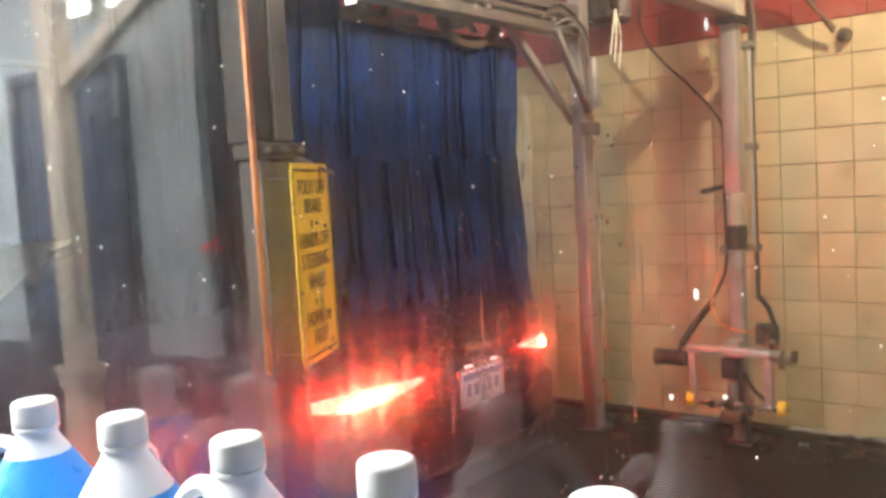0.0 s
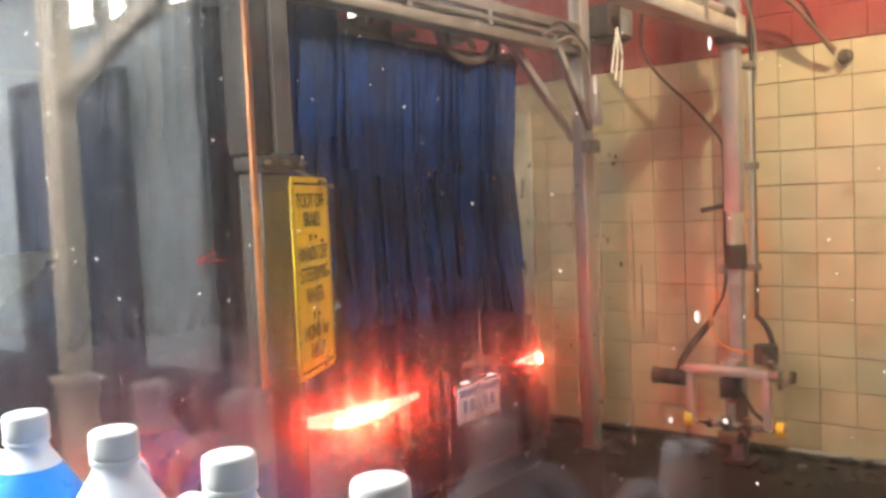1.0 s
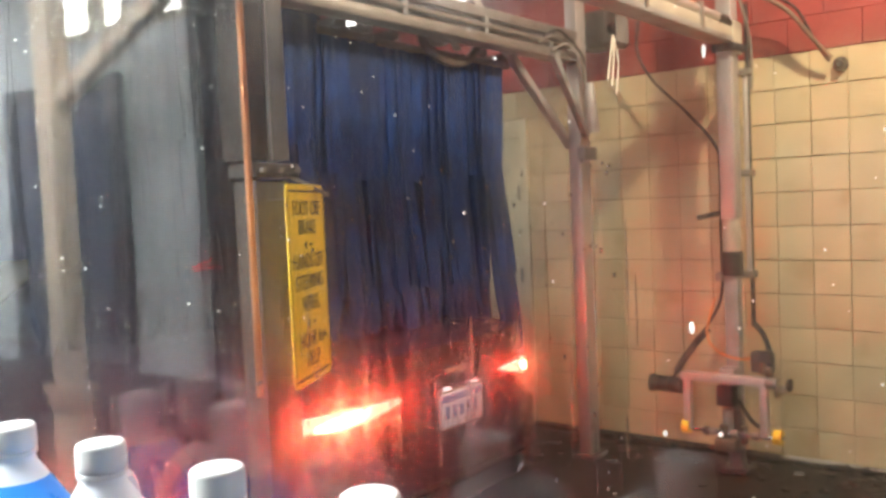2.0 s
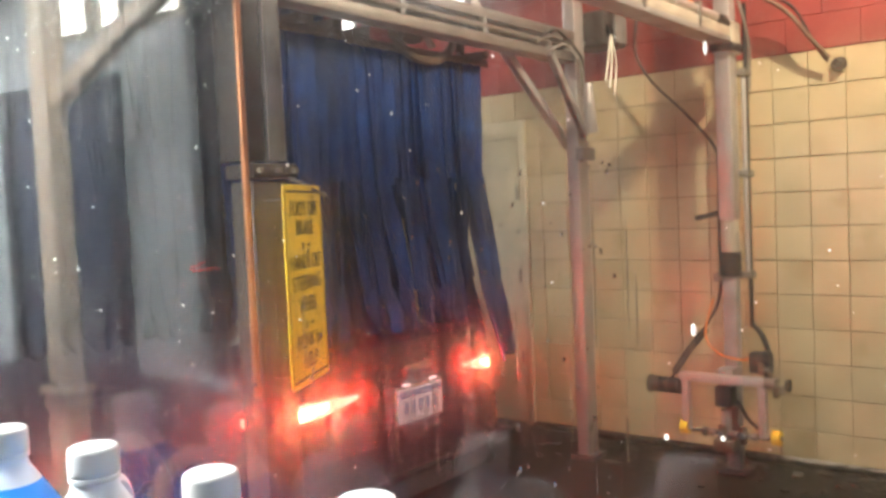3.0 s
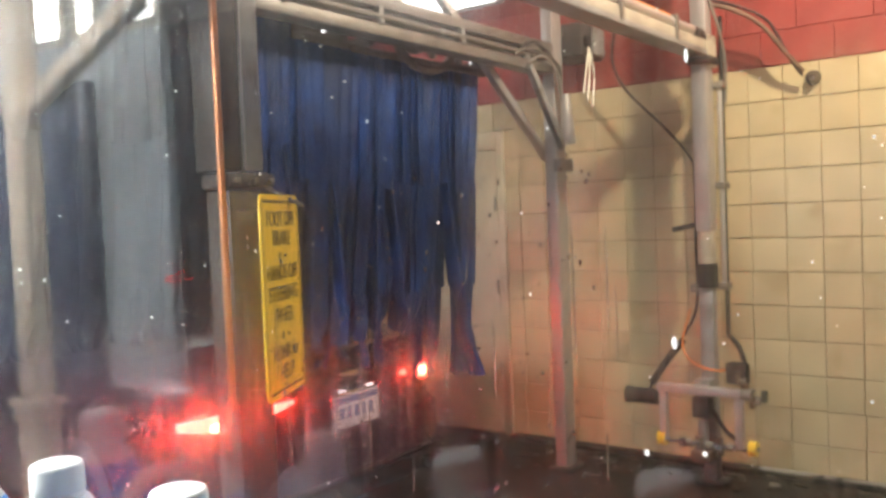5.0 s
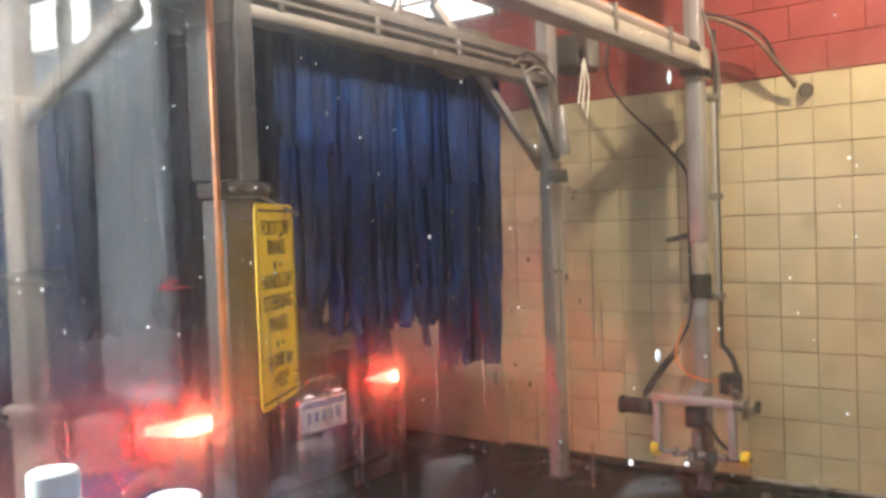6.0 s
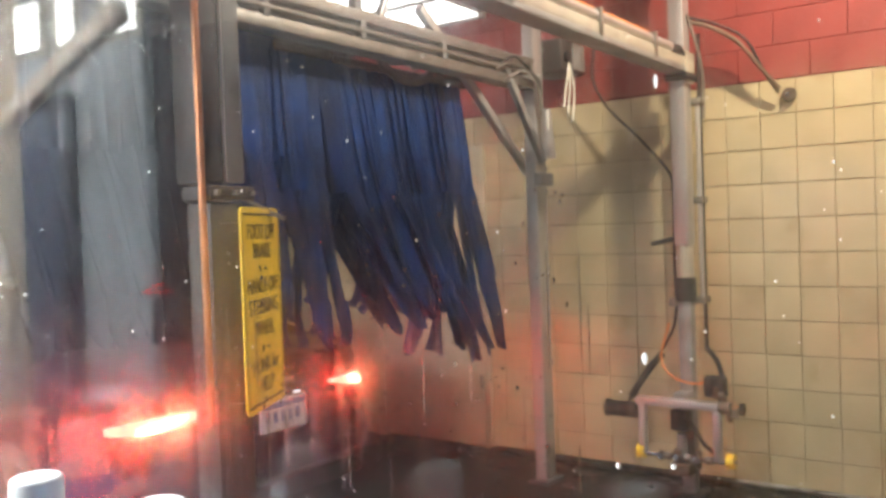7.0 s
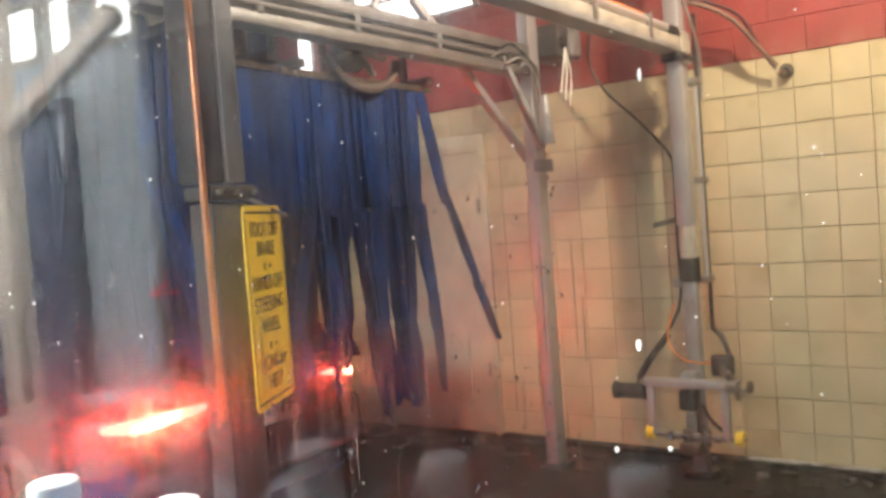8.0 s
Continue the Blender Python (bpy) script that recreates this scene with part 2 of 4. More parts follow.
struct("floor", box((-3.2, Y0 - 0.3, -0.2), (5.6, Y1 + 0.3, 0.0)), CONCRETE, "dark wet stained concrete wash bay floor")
wall_far = struct("wall_tiled", box((WALL_X + 0.012, Y0, 0), (WALL_X + 0.25, Y1, TOP)), GROUT, "cream glazed tile wall with dark joints")
wall_upper = struct("wall_upper", box((WALL_X + 0.008, Y0, TOP), (WALL_X + 0.25, Y1, CEIL)), RED, "red painted block wall above the tiles")
struct("wall_end", box((0.5, Y1, 0), (5.6, Y1 + 0.2, CEIL)), DARKWALL, "dark end wall of the wash tunnel")
struct("wall_entrance", box((-3.2, Y0 - 0.2, 0), (5.6, Y0, CEIL)), DARKWALL, "dark block wall at the tunnel entrance")
struct("ceiling", box((-3.2, Y0, CEIL), (5.6, Y1, CEIL + 0.15)), RED, "red painted ceiling over the wash bay")

# ---- the hallway, turned with its window ----
W = pose(0.478, 0.53, 0, 0, 0, 5.5)


def hall(ob):
    ob.matrix_world = W @ ob.matrix_world
    return ob


SILL_Z = 1.15
hall(struct("wall_window_low", box((0.0, -1.2, 0), (0.16, 9.0, SILL_Z - 0.04)), WAINSCOT, "dark wall under the viewing window"))
hall(struct("wall_window_high", box((0.0, -1.2, 2.55), (0.16, 9.0, CEIL)), WALLGREY, "grey wall above the viewing window"))
hall(struct("wall_window_side", box((0.0, -4.2, 0), (0.16, -1.2, CEIL)), WALLGREY, "grey wall beside the viewing window"))
hall(struct("window_sill", box((-0.24, -1.2, SILL_Z - 0.04), (-0.01, 2.6, SILL_Z), 0.006), SILL, "pale laminate window sill with jugs on it"))
window = hall(struct("window_1", box((0.0, -1.2, SILL_Z - 0.04), (0.03, 9.0, SILL_Z), 0.003), ALU, "wide viewing window with wet spotted glass"))
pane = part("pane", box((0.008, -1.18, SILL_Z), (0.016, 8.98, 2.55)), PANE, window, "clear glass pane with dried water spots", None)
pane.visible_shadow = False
hall(struct("wall_back_low", box((-1.80, 2.135, 0), (-1.75, 9.0, 0.98)), WAINSCOT, "dark wainscot of the hallway"))
hall(struct("wall_back", box((-1.80, 2.135, 0.98), (-1.75, 9.0, CEIL)), WALLGREY, "pale grey hallway wall"))
hall(struct("wall_back_room", box((-3.0, -4.0, 0), (-2.8, 9.0, CEIL)), BACKROOM, "wall behind the hallway, coloured near black for an unlit room"))
hall(struct("wall_hall_end", box((-3.0, 9.0, 0), (0.16, 9.2, CEIL)), WALLGREY, "pale grey end wall of the hallway"))

hall(struct("ceiling_hall", box((-2.8, -4.0, 2.75), (0.0, 9.0, 2.85)), CREAM, "white painted hallway ceiling"))
board = hall(thing("poster_frame", "black framed dark poster on the grey hallway wall", "picture frame", at=(-1.75, 2.94, 0.97)))
for a, b in (((0.0, -0.41, 0), (0.05, 0.41, 0.06)), ((0.0, -0.41, 1.20), (0.05, 0.41, 1.26)), ((0.0, -0.41, 0.06), (0.05, -0.35, 1.20)), ((0.0, 0.35, 0.06), (0.05, 0.41, 1.20))):
    part("frame_bar", box(a, b, 0.006), FRAMEBLK, board)
part("poster", box((0.004, -0.35, 0.06), (0.02, 0.35, 1.20)), DARKBOARD, board, "dark poster sheet")

column = hall(thing("column", "cream painted wooden column with moulded base cap", "column", at=(-1.48, 2.62, 0)))
part("shaft", box((-0.045, -0.055, 1.00), (0.045, 0.055, 2.75), 0.01), COLUMN, column)
part("pedestal", box((-0.05, -0.065, 0), (0.05, 0.065, 0.90), 0.01), COLUMN, column)
for z0, z1, o in ((0.90, 0.925, 0.075), (0.93, 0.950, 0.068), (0.955, 0.985, 0.085)):
    part("moulding", box((-o * 0.85, -o, z0), (o * 0.85, o, z1), 0.006), COLUMN, column)
part("brace", beam((0.0, -0.05, 2.10), (0.0, -0.70, 2.42), 0.06, 0.07), COLUMN, column)
for y0, y1 in ((2.14, 2.33), (2.50, 2.62), (2.72, 2.90)):
    transom = hall(struct("window_2", box((-1.75, y0 - 0.03, 2.40), (-1.73, y1 + 0.03, 2.43), 0.003), CREAM, "small high transom window, bright with daylight"))
    part("window_frame", box((-1.75, y0 - 0.03, 2.63), (-1.73, y1 + 0.03, 2.66), 0.003), CREAM, transom)
    for y in (y0 - 0.03, y1):
        part("window_frame", box((-1.75, y, 2.43), (-1.73, y + 0.03, 2.63), 0.003), CREAM, transom)
    part("pane", box((-1.749, y0, 2.43), (-1.742, y1, 2.63)), DAYLIT, transom, "daylit frosted pane", None)

NEON = ((2.019, EYE - 0.159), (2.122, EYE - 0.196), (1.967, EYE - 0.188))
neon = hall(thing("neon_tube", "small red glowing neon tube on the hallway wall end", "neon light", at=(-1.70, 0, 0)))
part("tube", tube([(0, NEON[0][0], NEON[0][1]), (0, NEON[1][0], NEON[1][1]), (0, NEON[2][0], NEON[2][1])], 0.005, 8, 6), glow("red_neon", (1.0, 0.05, 0.04), 2.2), neon)
part("bracket", rod((-0.05, NEON[1][0], NEON[1][1] - 0.01), (0.0, NEON[1][0], NEON[1][1] - 0.01), 0.004), BLACK, neon)

hall_light = hall(thing("ceiling_light", "white fluorescent panel light in the hallway ceiling", "ceiling light", at=(-0.85, 2.9, 2.69)))
part("frame", box((-0.25, -2.3, -0.02), (0.25, 2.3, 0.055), 0.01), ALU, hall_light)
part("diffuser", box((-0.22, -2.25, -0.03), (0.22, 2.25, -0.022)), HALL_TUBE, hall_light)


# ---- jugs on the sill ----
def lathe(bm, rings, seg=28):
    """rings: z, half width in x, half width in y, squareness power."""
    loops = []
    for z, rx, ry, p in rings:
        loop = []
        for k in range(seg):
            a = k * math.tau / seg
            c, s = math.cos(a), math.sin(a)
            loop.append(bm.verts.new((math.copysign(abs(c) ** p, c) * rx, math.copysign(abs(s) ** p, s) * ry, z)))
        loops.append(loop)
    for a, b in zip(loops, loops[1:]):
        for k in range(seg):
            bm.faces.new((a[k], a[(k + 1) % seg], b[(k + 1) % seg], b[k]))
    bm.faces.new(loops[0][::-1])
    bm.faces.new(loops[-1])
    return bm


PROFILE = [(0.0, 0.066, 0.7), (0.006, 0.070, 0.7), (0.02, 0.0715, 0.7), (0.07, 0.0705, 0.72), (0.125, 0.0715, 0.75), (0.150, 0.0695, 0.8), (0.175, 0.0615, 0.86), (0.195, 0.0520, 0.92), (0.2155, 0.0400, 0.95), (0.228, 0.0325, 0.97), (0.240, 0.0250, 1), (0.247, 0.0205, 1), (0.253, 0.0190, 1), (0.262, 0.019, 1)]


def make_jug(level):
    """A jug filled up to a level, with a ribbed cap."""
    def ring(z):
        (z0, r0, p0), (z1, r1, p1) = next((a, b) for a, b in zip(PROFILE, PROFILE[1:]) if a[0] <= z <= b[0])
        f = (z - z0) / (z1 - z0)
        return z, r0 + (r1 - r0) * f, r0 + (r1 - r0) * f, p0 + (p1 - p0) * f
    jug = thing("fluid_jug", "white plastic jug of blue washer fluid on the sill", "jug", "jugs on the window sill")
    part("body", lathe(bmesh.new(), [ring(level)] + [(z, r, r, p) for z, r, p in PROFILE if z > level + 0.001]), WHITEPL, jug, "white translucent empty top of the jug")
    part("filled_body", lathe(bmesh.new(), [(z, r, r, p) for z, r, p in PROFILE if z < level - 0.001] + [ring(level)]), FLUID, jug, "blue fluid seen through the jug wall")
    part("grip", tube([(0.0, 0.020, 0.232), (0.0, 0.040, 0.240), (0.0, 0.062, 0.222), (0.0, 0.072, 0.185), (0.0, 0.066, 0.145)], 0.0085), WHITEPL, jug, "moulded white handle")
    cap_bm = lathe(bmesh.new(), [(0.2595, 0.0200, 0.0200, 1), (0.2605, 0.0211, 0.0211, 1), (0.266, 0.0212, 0.0212, 1), (0.274, 0.0211, 0.0211, 1), (0.2795, 0.0209, 0.0209, 1), (0.2820, 0.0200, 0.0200, 1), (0.2832, 0.0180, 0.0180, 1), (0.2835, 0.0150, 0.0150, 1)], 120)
    for v in cap_bm.verts:  # fine ribs round the side
        if 0.2600 < v.co.z < 0.2800 and int(round(math.atan2(v.co.y, v.co.x) / math.tau * 120)) % 2:
            v.co.x *= 0.975
            v.co.y *= 0.975
    cap = part("cap", cap_bm, CAPPL, jug, "white ribbed screw cap", 60)
    part("tamper_ring", lathe(bmesh.new(), [(0.2545, 0.0203, 0.0203, 1), (0.2555, 0.0212, 0.0212, 1), (0.2585, 0.0212, 0.0212, 1), (0.2590, 0.0203, 0.0203, 1)], 40), CAPPL, cap)
    return jug


for x, y, a, level in ((0.385, 0.834, 30, 0.232), (0.396, 0.695, -51, 0.216), (0.404, 0.543, 12, 0.20), (0.421, 0.400, 150, 0.20), (0.431, 0.237, 20, 0.20)):
    make_jug(level).matrix_world = pose(x, y, SILL_Z, 0, 0, a)

# ---- the near gantry ----
GY, GZ = 2.64, EYE + 0.85
gantry = thing("wash_gantry", "grey steel wash gantry frame with pipes and braces", "gantry")
leg = part("leg", box((4.68, GY - 0.045, 0.03), (4.80, GY + 0.035, CEIL), 0.006), ALU, gantry, "pale aluminium channel leg")
for z in (0.75, 1.35, EYE + 0.22, EYE + 0.36):
    part("bolt", rod((4.80, GY - 0.02, z), (4.835, GY - 0.02, z), 0.018, seg=6), STEEL, leg)
part("foot_plate", box((4.65, GY - 0.08, 0.0), (4.84, GY + 0.07, 0.03), 0.004), POSTGREY, gantry)
part("beam_bottom", box((1.90, GY - 0.05, GZ), (4.68, GY + 0.06, GZ + 0.055), 0.004), STEEL, gantry, "weathered steel cross beam")
part("beam_web", box((1.90, GY - 0.015, GZ + 0.055), (4.68, GY + 0.03, GZ + 0.13)), GREY, gantry)
part("beam_pipe", rod((2.0, GY - 0.045, GZ + 0.088), (4.60, GY - 0.045, GZ + 0.088), 0.016), STEEL, gantry)
part("beam_top", box((1.90, GY - 0.05, GZ + 0.13), (4.68, GY + 0.06, GZ + 0.185), 0.004), STEEL, gantry)
for x in (2.45, 3.05, 3.70, 4.35):
    part("stiffener", box((x, GY - 0.058, GZ + 0.05), (x + 0.035, GY - 0.02, GZ + 0.135), 0.002), GREY, gantry)
part("brace", beam((4.80, GY + 0.09, EYE + 0.35), (3.70, GY + 0.09, EYE + 1.19), 0.045, 0.05), ALU, gantry, "pale diagonal brace")
part("brace", beam((4.71, GY - 0.075, EYE + 0.40), (4.34, GY - 0.075, GZ + 0.01), 0.04, 0.045), GREY, gantry, "dark diagonal brace")
part("brace_plate", box((4.64, GY - 0.10, EYE + 0.25), (4.79, GY - 0.045, EYE + 0.33), 0.004), GREY, gantry)
part("sleeve", rod((4.74, GY - 0.10, EYE + 0.42), (4.72, GY - 0.10, EYE + 0.72), 0.045, 0.03), ALU, gantry, "pale wet plastic sleeve")
part("strut", beam((3.30, GY + 0.06, GZ + 0.16), (3.48, GY + 0.06, GZ + 0.52), 0.035, 0.035), ALU, gantry, "pale roof strut")
part("strut", beam((3.10, GY + 0.02, GZ + 0.16), (3.10, GY + 0.02, CEIL), 0.05, 0.05), GREY, gantry)
for k, (x, z) in enumerate(((4.36, 0.06), (4.42, 0.10), (4.50, 0.03), (4.55, 0.08))):
    part("wire", tube([(x - 0.15, GY - 0.06, GZ + z), (x, GY - 0.085, GZ + z + 0.05), (4.66, GY - 0.09, GZ + 0.05 - 0.03 * k), (4.72, GY - 0.075, GZ - 0.10 - 0.05 * k)], 0.008, 6, 6), (STEEL, BLACK, ALU, STEEL)[k], gantry)
part("motor_box", box((4.88, GY - 0.14, GZ + 0.13), (5.20, GY + 0.12, GZ + 0.34), 0.02), POSTGREY, gantry, "dark grey junction box")
part("motor_shaft", rod((4.94, GY - 0.16, GZ + 0.22), (4.94, GY - 0.12, GZ + 0.22), 0.035), BLACK, gantry)
part("box_flange", box((5.02, GY - 0.155, GZ + 0.15), (5.18, GY - 0.138, GZ + 0.32), 0.006), GREY, gantry)
part("box_arm", beam((4.78, GY, GZ + 0.30), (4.95, GY, GZ + 0.26), 0.03, 0.03), STEEL, gantry)
for k, x in enumerate((4.88, 4.93, 4.99)):
    part("hanging_hose", tube([(4.94, GY - 0.16, GZ + 0.18), (x, GY - 0.165, GZ + 0.02), (x - 0.03, GY - 0.16, GZ - 0.11 - 0.04 * k)], 0.007, 6, 6), CREAM, gantry, "thin cream hose")

post = thing("steel_post", "grey steel post with copper pipe and clamp collar", "post", at=(1.985, 2.40, 0))
part("lower_column", box((-0.070, -0.085, 0), (0.085, 0.04, EYE + 0.12), 0.008), POSTGREY, post, "dark grey lower column")
part("upper_column", box((-0.078, -0.078, EYE + 0.19), (0.002, 0.078, CEIL), 0.006), POSTGREY, post)
part("channel_web", box((0.010, -0.085, EYE + 0.19), (0.085, -0.078, CEIL), 0.002), GREY, post, "grey steel channel")
for x0 in (0.006, 0.079):
    part("channel_lip", box((x0, -0.085, EYE + 0.19), (x0 + 0.006, 0.03, CEIL), 0.001), ALU, post)
part("collar", box((-0.082, -0.105, EYE + 0.13), (0.118, 0.05, EYE + 0.18), 0.008), POSTGREY, post, "wet steel clamp collar")
for x, y in ((-0.060, -0.115), (0.02, -0.117), (0.095, -0.117)):
    part("bolt", rod((x, y - 0.008, EYE + 0.155), (x, y + 0.014, EYE + 0.155), 0.010, seg=6), STEEL, post)
part("pipe", rod((-0.10, -0.085, EYE - 0.62), (-0.10, -0.085, CEIL), 0.0125), COPPER, post, "copper water pipe")
part("base_plate", box((-0.14, -0.14, 0.0), (0.14, 0.14, 0.02), 0.004), STEEL, post)
part("bracket", beam((0.09, -0.09, EYE + 0.13), (0.16, -0.20, EYE + 0.06), 0.03, 0.012), STEEL, post)

# ---- the spray gantry ----
SY = 1.76
spray = thing("spray_arch", "steel spray arch with hoses, cables and orange pipes", "spray arch")
part("leg", box((4.875, SY - 0.045, EYE - 0.14), (4.98, SY + 0.045, CEIL), 0.006), ALU, spray, "pale square steel leg")
part("coupling", rod((4.927, SY, EYE - 0.33), (4.927, SY, EYE - 0.14), 0.05, seg=18), BEIGE, spray, "worn beige plastic coupling")
part("swivel", rod((4.927, SY, EYE - 0.47), (4.927, SY, EYE - 0.33), 0.06, seg=18), BLACK, spray, "black rubber swivel")
part("lower_leg", box((4.885, SY - 0.04, 0.02), (4.965, SY + 0.04, EYE - 0.47), 0.005), GREY, spray)
part("foot_plate", box((4.84, SY - 0.08, 0.0), (5.01, SY + 0.08, 0.02), 0.004), POSTGREY, spray)
part("conduit", rod((5.04, SY - 0.075, EYE - 0.78), (5.04, SY - 0.075, EYE + 1.1), 0.013), BLACK, spray, "dark conduit")
part("conduit", rod((5.00, SY - 0.075, EYE - 0.45), (5.00, SY - 0.075, EYE + 0.72), 0.014), ALU, spray, "pale conduit")
for z in (EYE + 0.70, EYE + 0.12, EYE - 0.47):
    part("clamp", box((4.97, SY - 0.10, z - 0.02), (5.07, SY - 0.03, z + 0.02), 0.005), STEEL, spray)
    part("clamp_screw", rod((5.065, SY - 0.08, z), (5.09, SY - 0.08, z), 0.012, seg=6), ALU, spray)
BZ = EYE + 0.86
part("beam_flange", box((1.2, SY - 0.06, BZ), (5.0, SY + 0.06, BZ + 0.03), 0.003), GREY, spray, "dark bottom flange of the cross beam")
part("beam_side", box((1.2, SY - 0.055, BZ + 0.03), (5.0, SY + 0.05, BZ + 0.085), 0.003), BEIGE, spray, "beige cross beam")
part("beam_tube", rod((1.2, SY - 0.03, BZ + 0.12), (4.72, SY - 0.03, BZ + 0.12), 0.026), ALU, spray, "pale water pipe on the beam")
part("beam_tube", rod((1.2, SY + 0.03, BZ + 0.15), (4.74, SY + 0.03, BZ + 0.15), 0.02), STEEL, spray)
for k, y in enumerate((0.05, 0.075)):
    part("orange_pipe", rod((1.2, SY + y, BZ + 0.195), (4.66, SY + y, BZ + 0.195), 0.009), ORANGE, spray, "orange air line")
for x in (2.9, 3.72, 4.4):
    part("strap", box((x, SY - 0.066, BZ + 0.02), (x + 0.03, SY + 0.06, BZ + 0.155), 0.003), STEEL, spray)
part("elbow", tube([(4.70, SY - 0.03, BZ + 0.12), (4.80, SY - 0.04, BZ + 0.115), (4.87, SY - 0.03, BZ + 0.09), (4.88, SY - 0.03, BZ + 0.03)], 0.028), BLACK, spray, "black rubber elbow")
part("gusset", box((4.86, SY - 0.065, BZ - 0.06), (5.0, SY - 0.05, BZ + 0.12), 0.003), BEIGE, spray)
part("end_shoe", box((4.84, SY - 0.075, BZ - 0.045), (5.01, SY + 0.06, BZ - 0.002), 0.006), BLACK, spray)
part("cable", tube([(5.06, SY + 0.60, EYE + 1.15), (5.09, SY + 0.63, EYE + 0.93), (5.11, SY + 0.54, EYE + 0.74), (5.08, SY + 0.31, EYE + 0.51), (5.02, SY + 0.12, EYE + 0.30), (4.94, SY + 0.065, EYE + 0.16), (4.92, SY + 0.062, EYE - 0.2), (4.92, SY + 0.064, EYE - 0.55), (4.90, SY + 0.12, EYE - 0.72), (4.84, SY + 0.28, EYE - 0.97), (4.80, SY + 0.33, EYE - 1.08)], 0.009), BLACK, spray, "black hanging cable")
part("cable", tube([(4.93, SY - 0.05, EYE + 1.2), (5.0, SY - 0.08, EYE + 1.02), (5.05, SY - 0.095, EYE + 0.85), (5.055, SY - 0.09, EYE + 0.6)], 0.009), STEEL, spray)
part("side_lever", beam((4.93, SY + 0.05, EYE - 0.10), (4.86, SY + 0.18, EYE - 0.13), 0.018, 0.03), BLACK, spray)
part("clamp", box((4.86, SY + 0.045, EYE - 0.50), (4.97, SY + 0.085, EYE - 0.45), 0.006), STEEL, spray)

wash = thing("wall_nozzle", "rusty spray pipe ending in a round black nozzle", "nozzle")
part("pipe", tube([(4.95, SY - 0.02, EYE + 1.17), (5.0, SY - 0.16, EYE + 1.12), (5.06, SY - 0.30, EYE + 1.02), (5.12, SY - 0.42, EYE + 0.85), (5.17, SY - 0.50, EYE + 0.74)], 0.013), RUST, wash)
part("hose", tube([(4.95, SY - 0.04, EYE + 1.19), (5.02, SY - 0.20, EYE + 1.13), (5.08, SY - 0.34, EYE + 1.03), (5.13, SY - 0.43, EYE + 0.83), (5.18, SY - 0.49, EYE + 0.72)], 0.009), BLACK, wash, "black hose")
part("nozzle_head", rod((5.215, 1.226, EYE + 0.708), (5.25, 1.23, EYE + 0.71), 0.034, 0.044, 20), BLACK, wash, "round black nozzle head")
part("nozzle_tip", rod((5.19, 1.222, EYE + 0.705), (5.215, 1.226, EYE + 0.708), 0.018), CHROME, wash)

head = thing("wheel_sprayer", "grey steel sprayer bracket with yellow rollers", "sprayer")
X0, X1, ZT, ZB = 4.74, 4.80, EYE - 1.07, EYE - 1.36
part("top_bar", box((X0, 1.52, ZT), (X1, 2.02, ZT + 0.045), 0.004), ALU, head, "pale top bar")
part("mount", box((4.79, 1.72, ZT - 0.02), (4.89, 1.81, ZT + 0.075), 0.006), GREY, head)
for y, nm in ((1.96, "side_arm"), (1.52, "side_arm")):
    part(nm, box((X0 + 0.008, y + 0.006, ZB), (X1 - 0.008, y + 0.049, ZT), 0.004), ALU, head)
part("cross_rod", rod((4.77, 1.46, ZB + 0.0), (4.77, 2.02, ZB + 0.0), 0.012), CHROME, head, "wet chrome cross rod")
for y in (1.60, 1.72, 1.84):
    part("spray_jet", rod((4.77, y - 0.02, ZB), (4.77, y + 0.02, ZB), 0.022), STEEL, head)
for y in (1.475, 2.0):
    roller = part("roller", rod((4.77, y - 0.022, ZB + 0.01), (4.77, y + 0.022, ZB + 0.01), 0.042, seg=20), YELLOW, head, "yellow plastic roller")
    part("hub", rod((4.77, y - 0.03, ZB + 0.01), (4.77, y + 0.03, ZB + 0.01), 0.014), STEEL, roller)
part("motor", rod((4.77, 2.02, ZT - 0.04), (4.77, 2.20, ZT - 0.04), 0.047, seg=20), BLACK, head, "black round motor")
part("motor_cap", rod((4.77, 2.20, ZT - 0.04), (4.77, 2.215, ZT - 0.04), 0.054, seg=20), BLACK, head)
part("valve", box((4.76, 1.72, ZT - 0.14), (4.86, 1.82, ZT - 0.02), 0.012), BLACK, head, "black valve block")
part("valve_stem", rod((4.80, 1.765, ZB - 0.06), (4.80, 1.765, ZT - 0.16), 0.03), GREY, head)
part("upper_valve", box((4.76, 1.50, ZT + 0.07), (4.84, 1.62, ZT + 0.19), 0.015), BLACK, head)
part("knob", rod((4.72, 1.46, ZT + 0.03), (4.72, 1.52, ZT + 0.03), 0.03), STEEL, head)
part("knob", rod((4.77, 1.43, ZT + 0.0), (4.77, 1.52, ZT + 0.0), 0.016), STEEL, head)
part("hose", tube([(5.04, SY - 0.075, EYE - 0.76), (5.02, SY - 0.14, EYE - 0.83), (4.92, SY - 0.2, EYE - 0.92), (4.82, SY - 0.22, EYE - 1.06)], 0.016), BLACK, head, "black hose")
part("orange_hose", tube([(4.90, SY + 0.10, EYE - 0.60), (4.84, SY + 0.13, EYE - 0.80), (4.80, SY + 0.05, EYE - 0.90), (4.78, SY - 0.10, EYE - 0.93), (4.80, SY - 0.20, EYE - 0.89)], 0.006), ORANGE, head, "thin orange hose")
part("hose_boot", tube([(4.89, SY + 0.14, EYE - 0.78), (4.85, SY + 0.23, EYE - 0.90), (4.80, SY + 0.31, EYE - 1.04)], 0.021), BLACK, head, "thick black rubber hose boot")
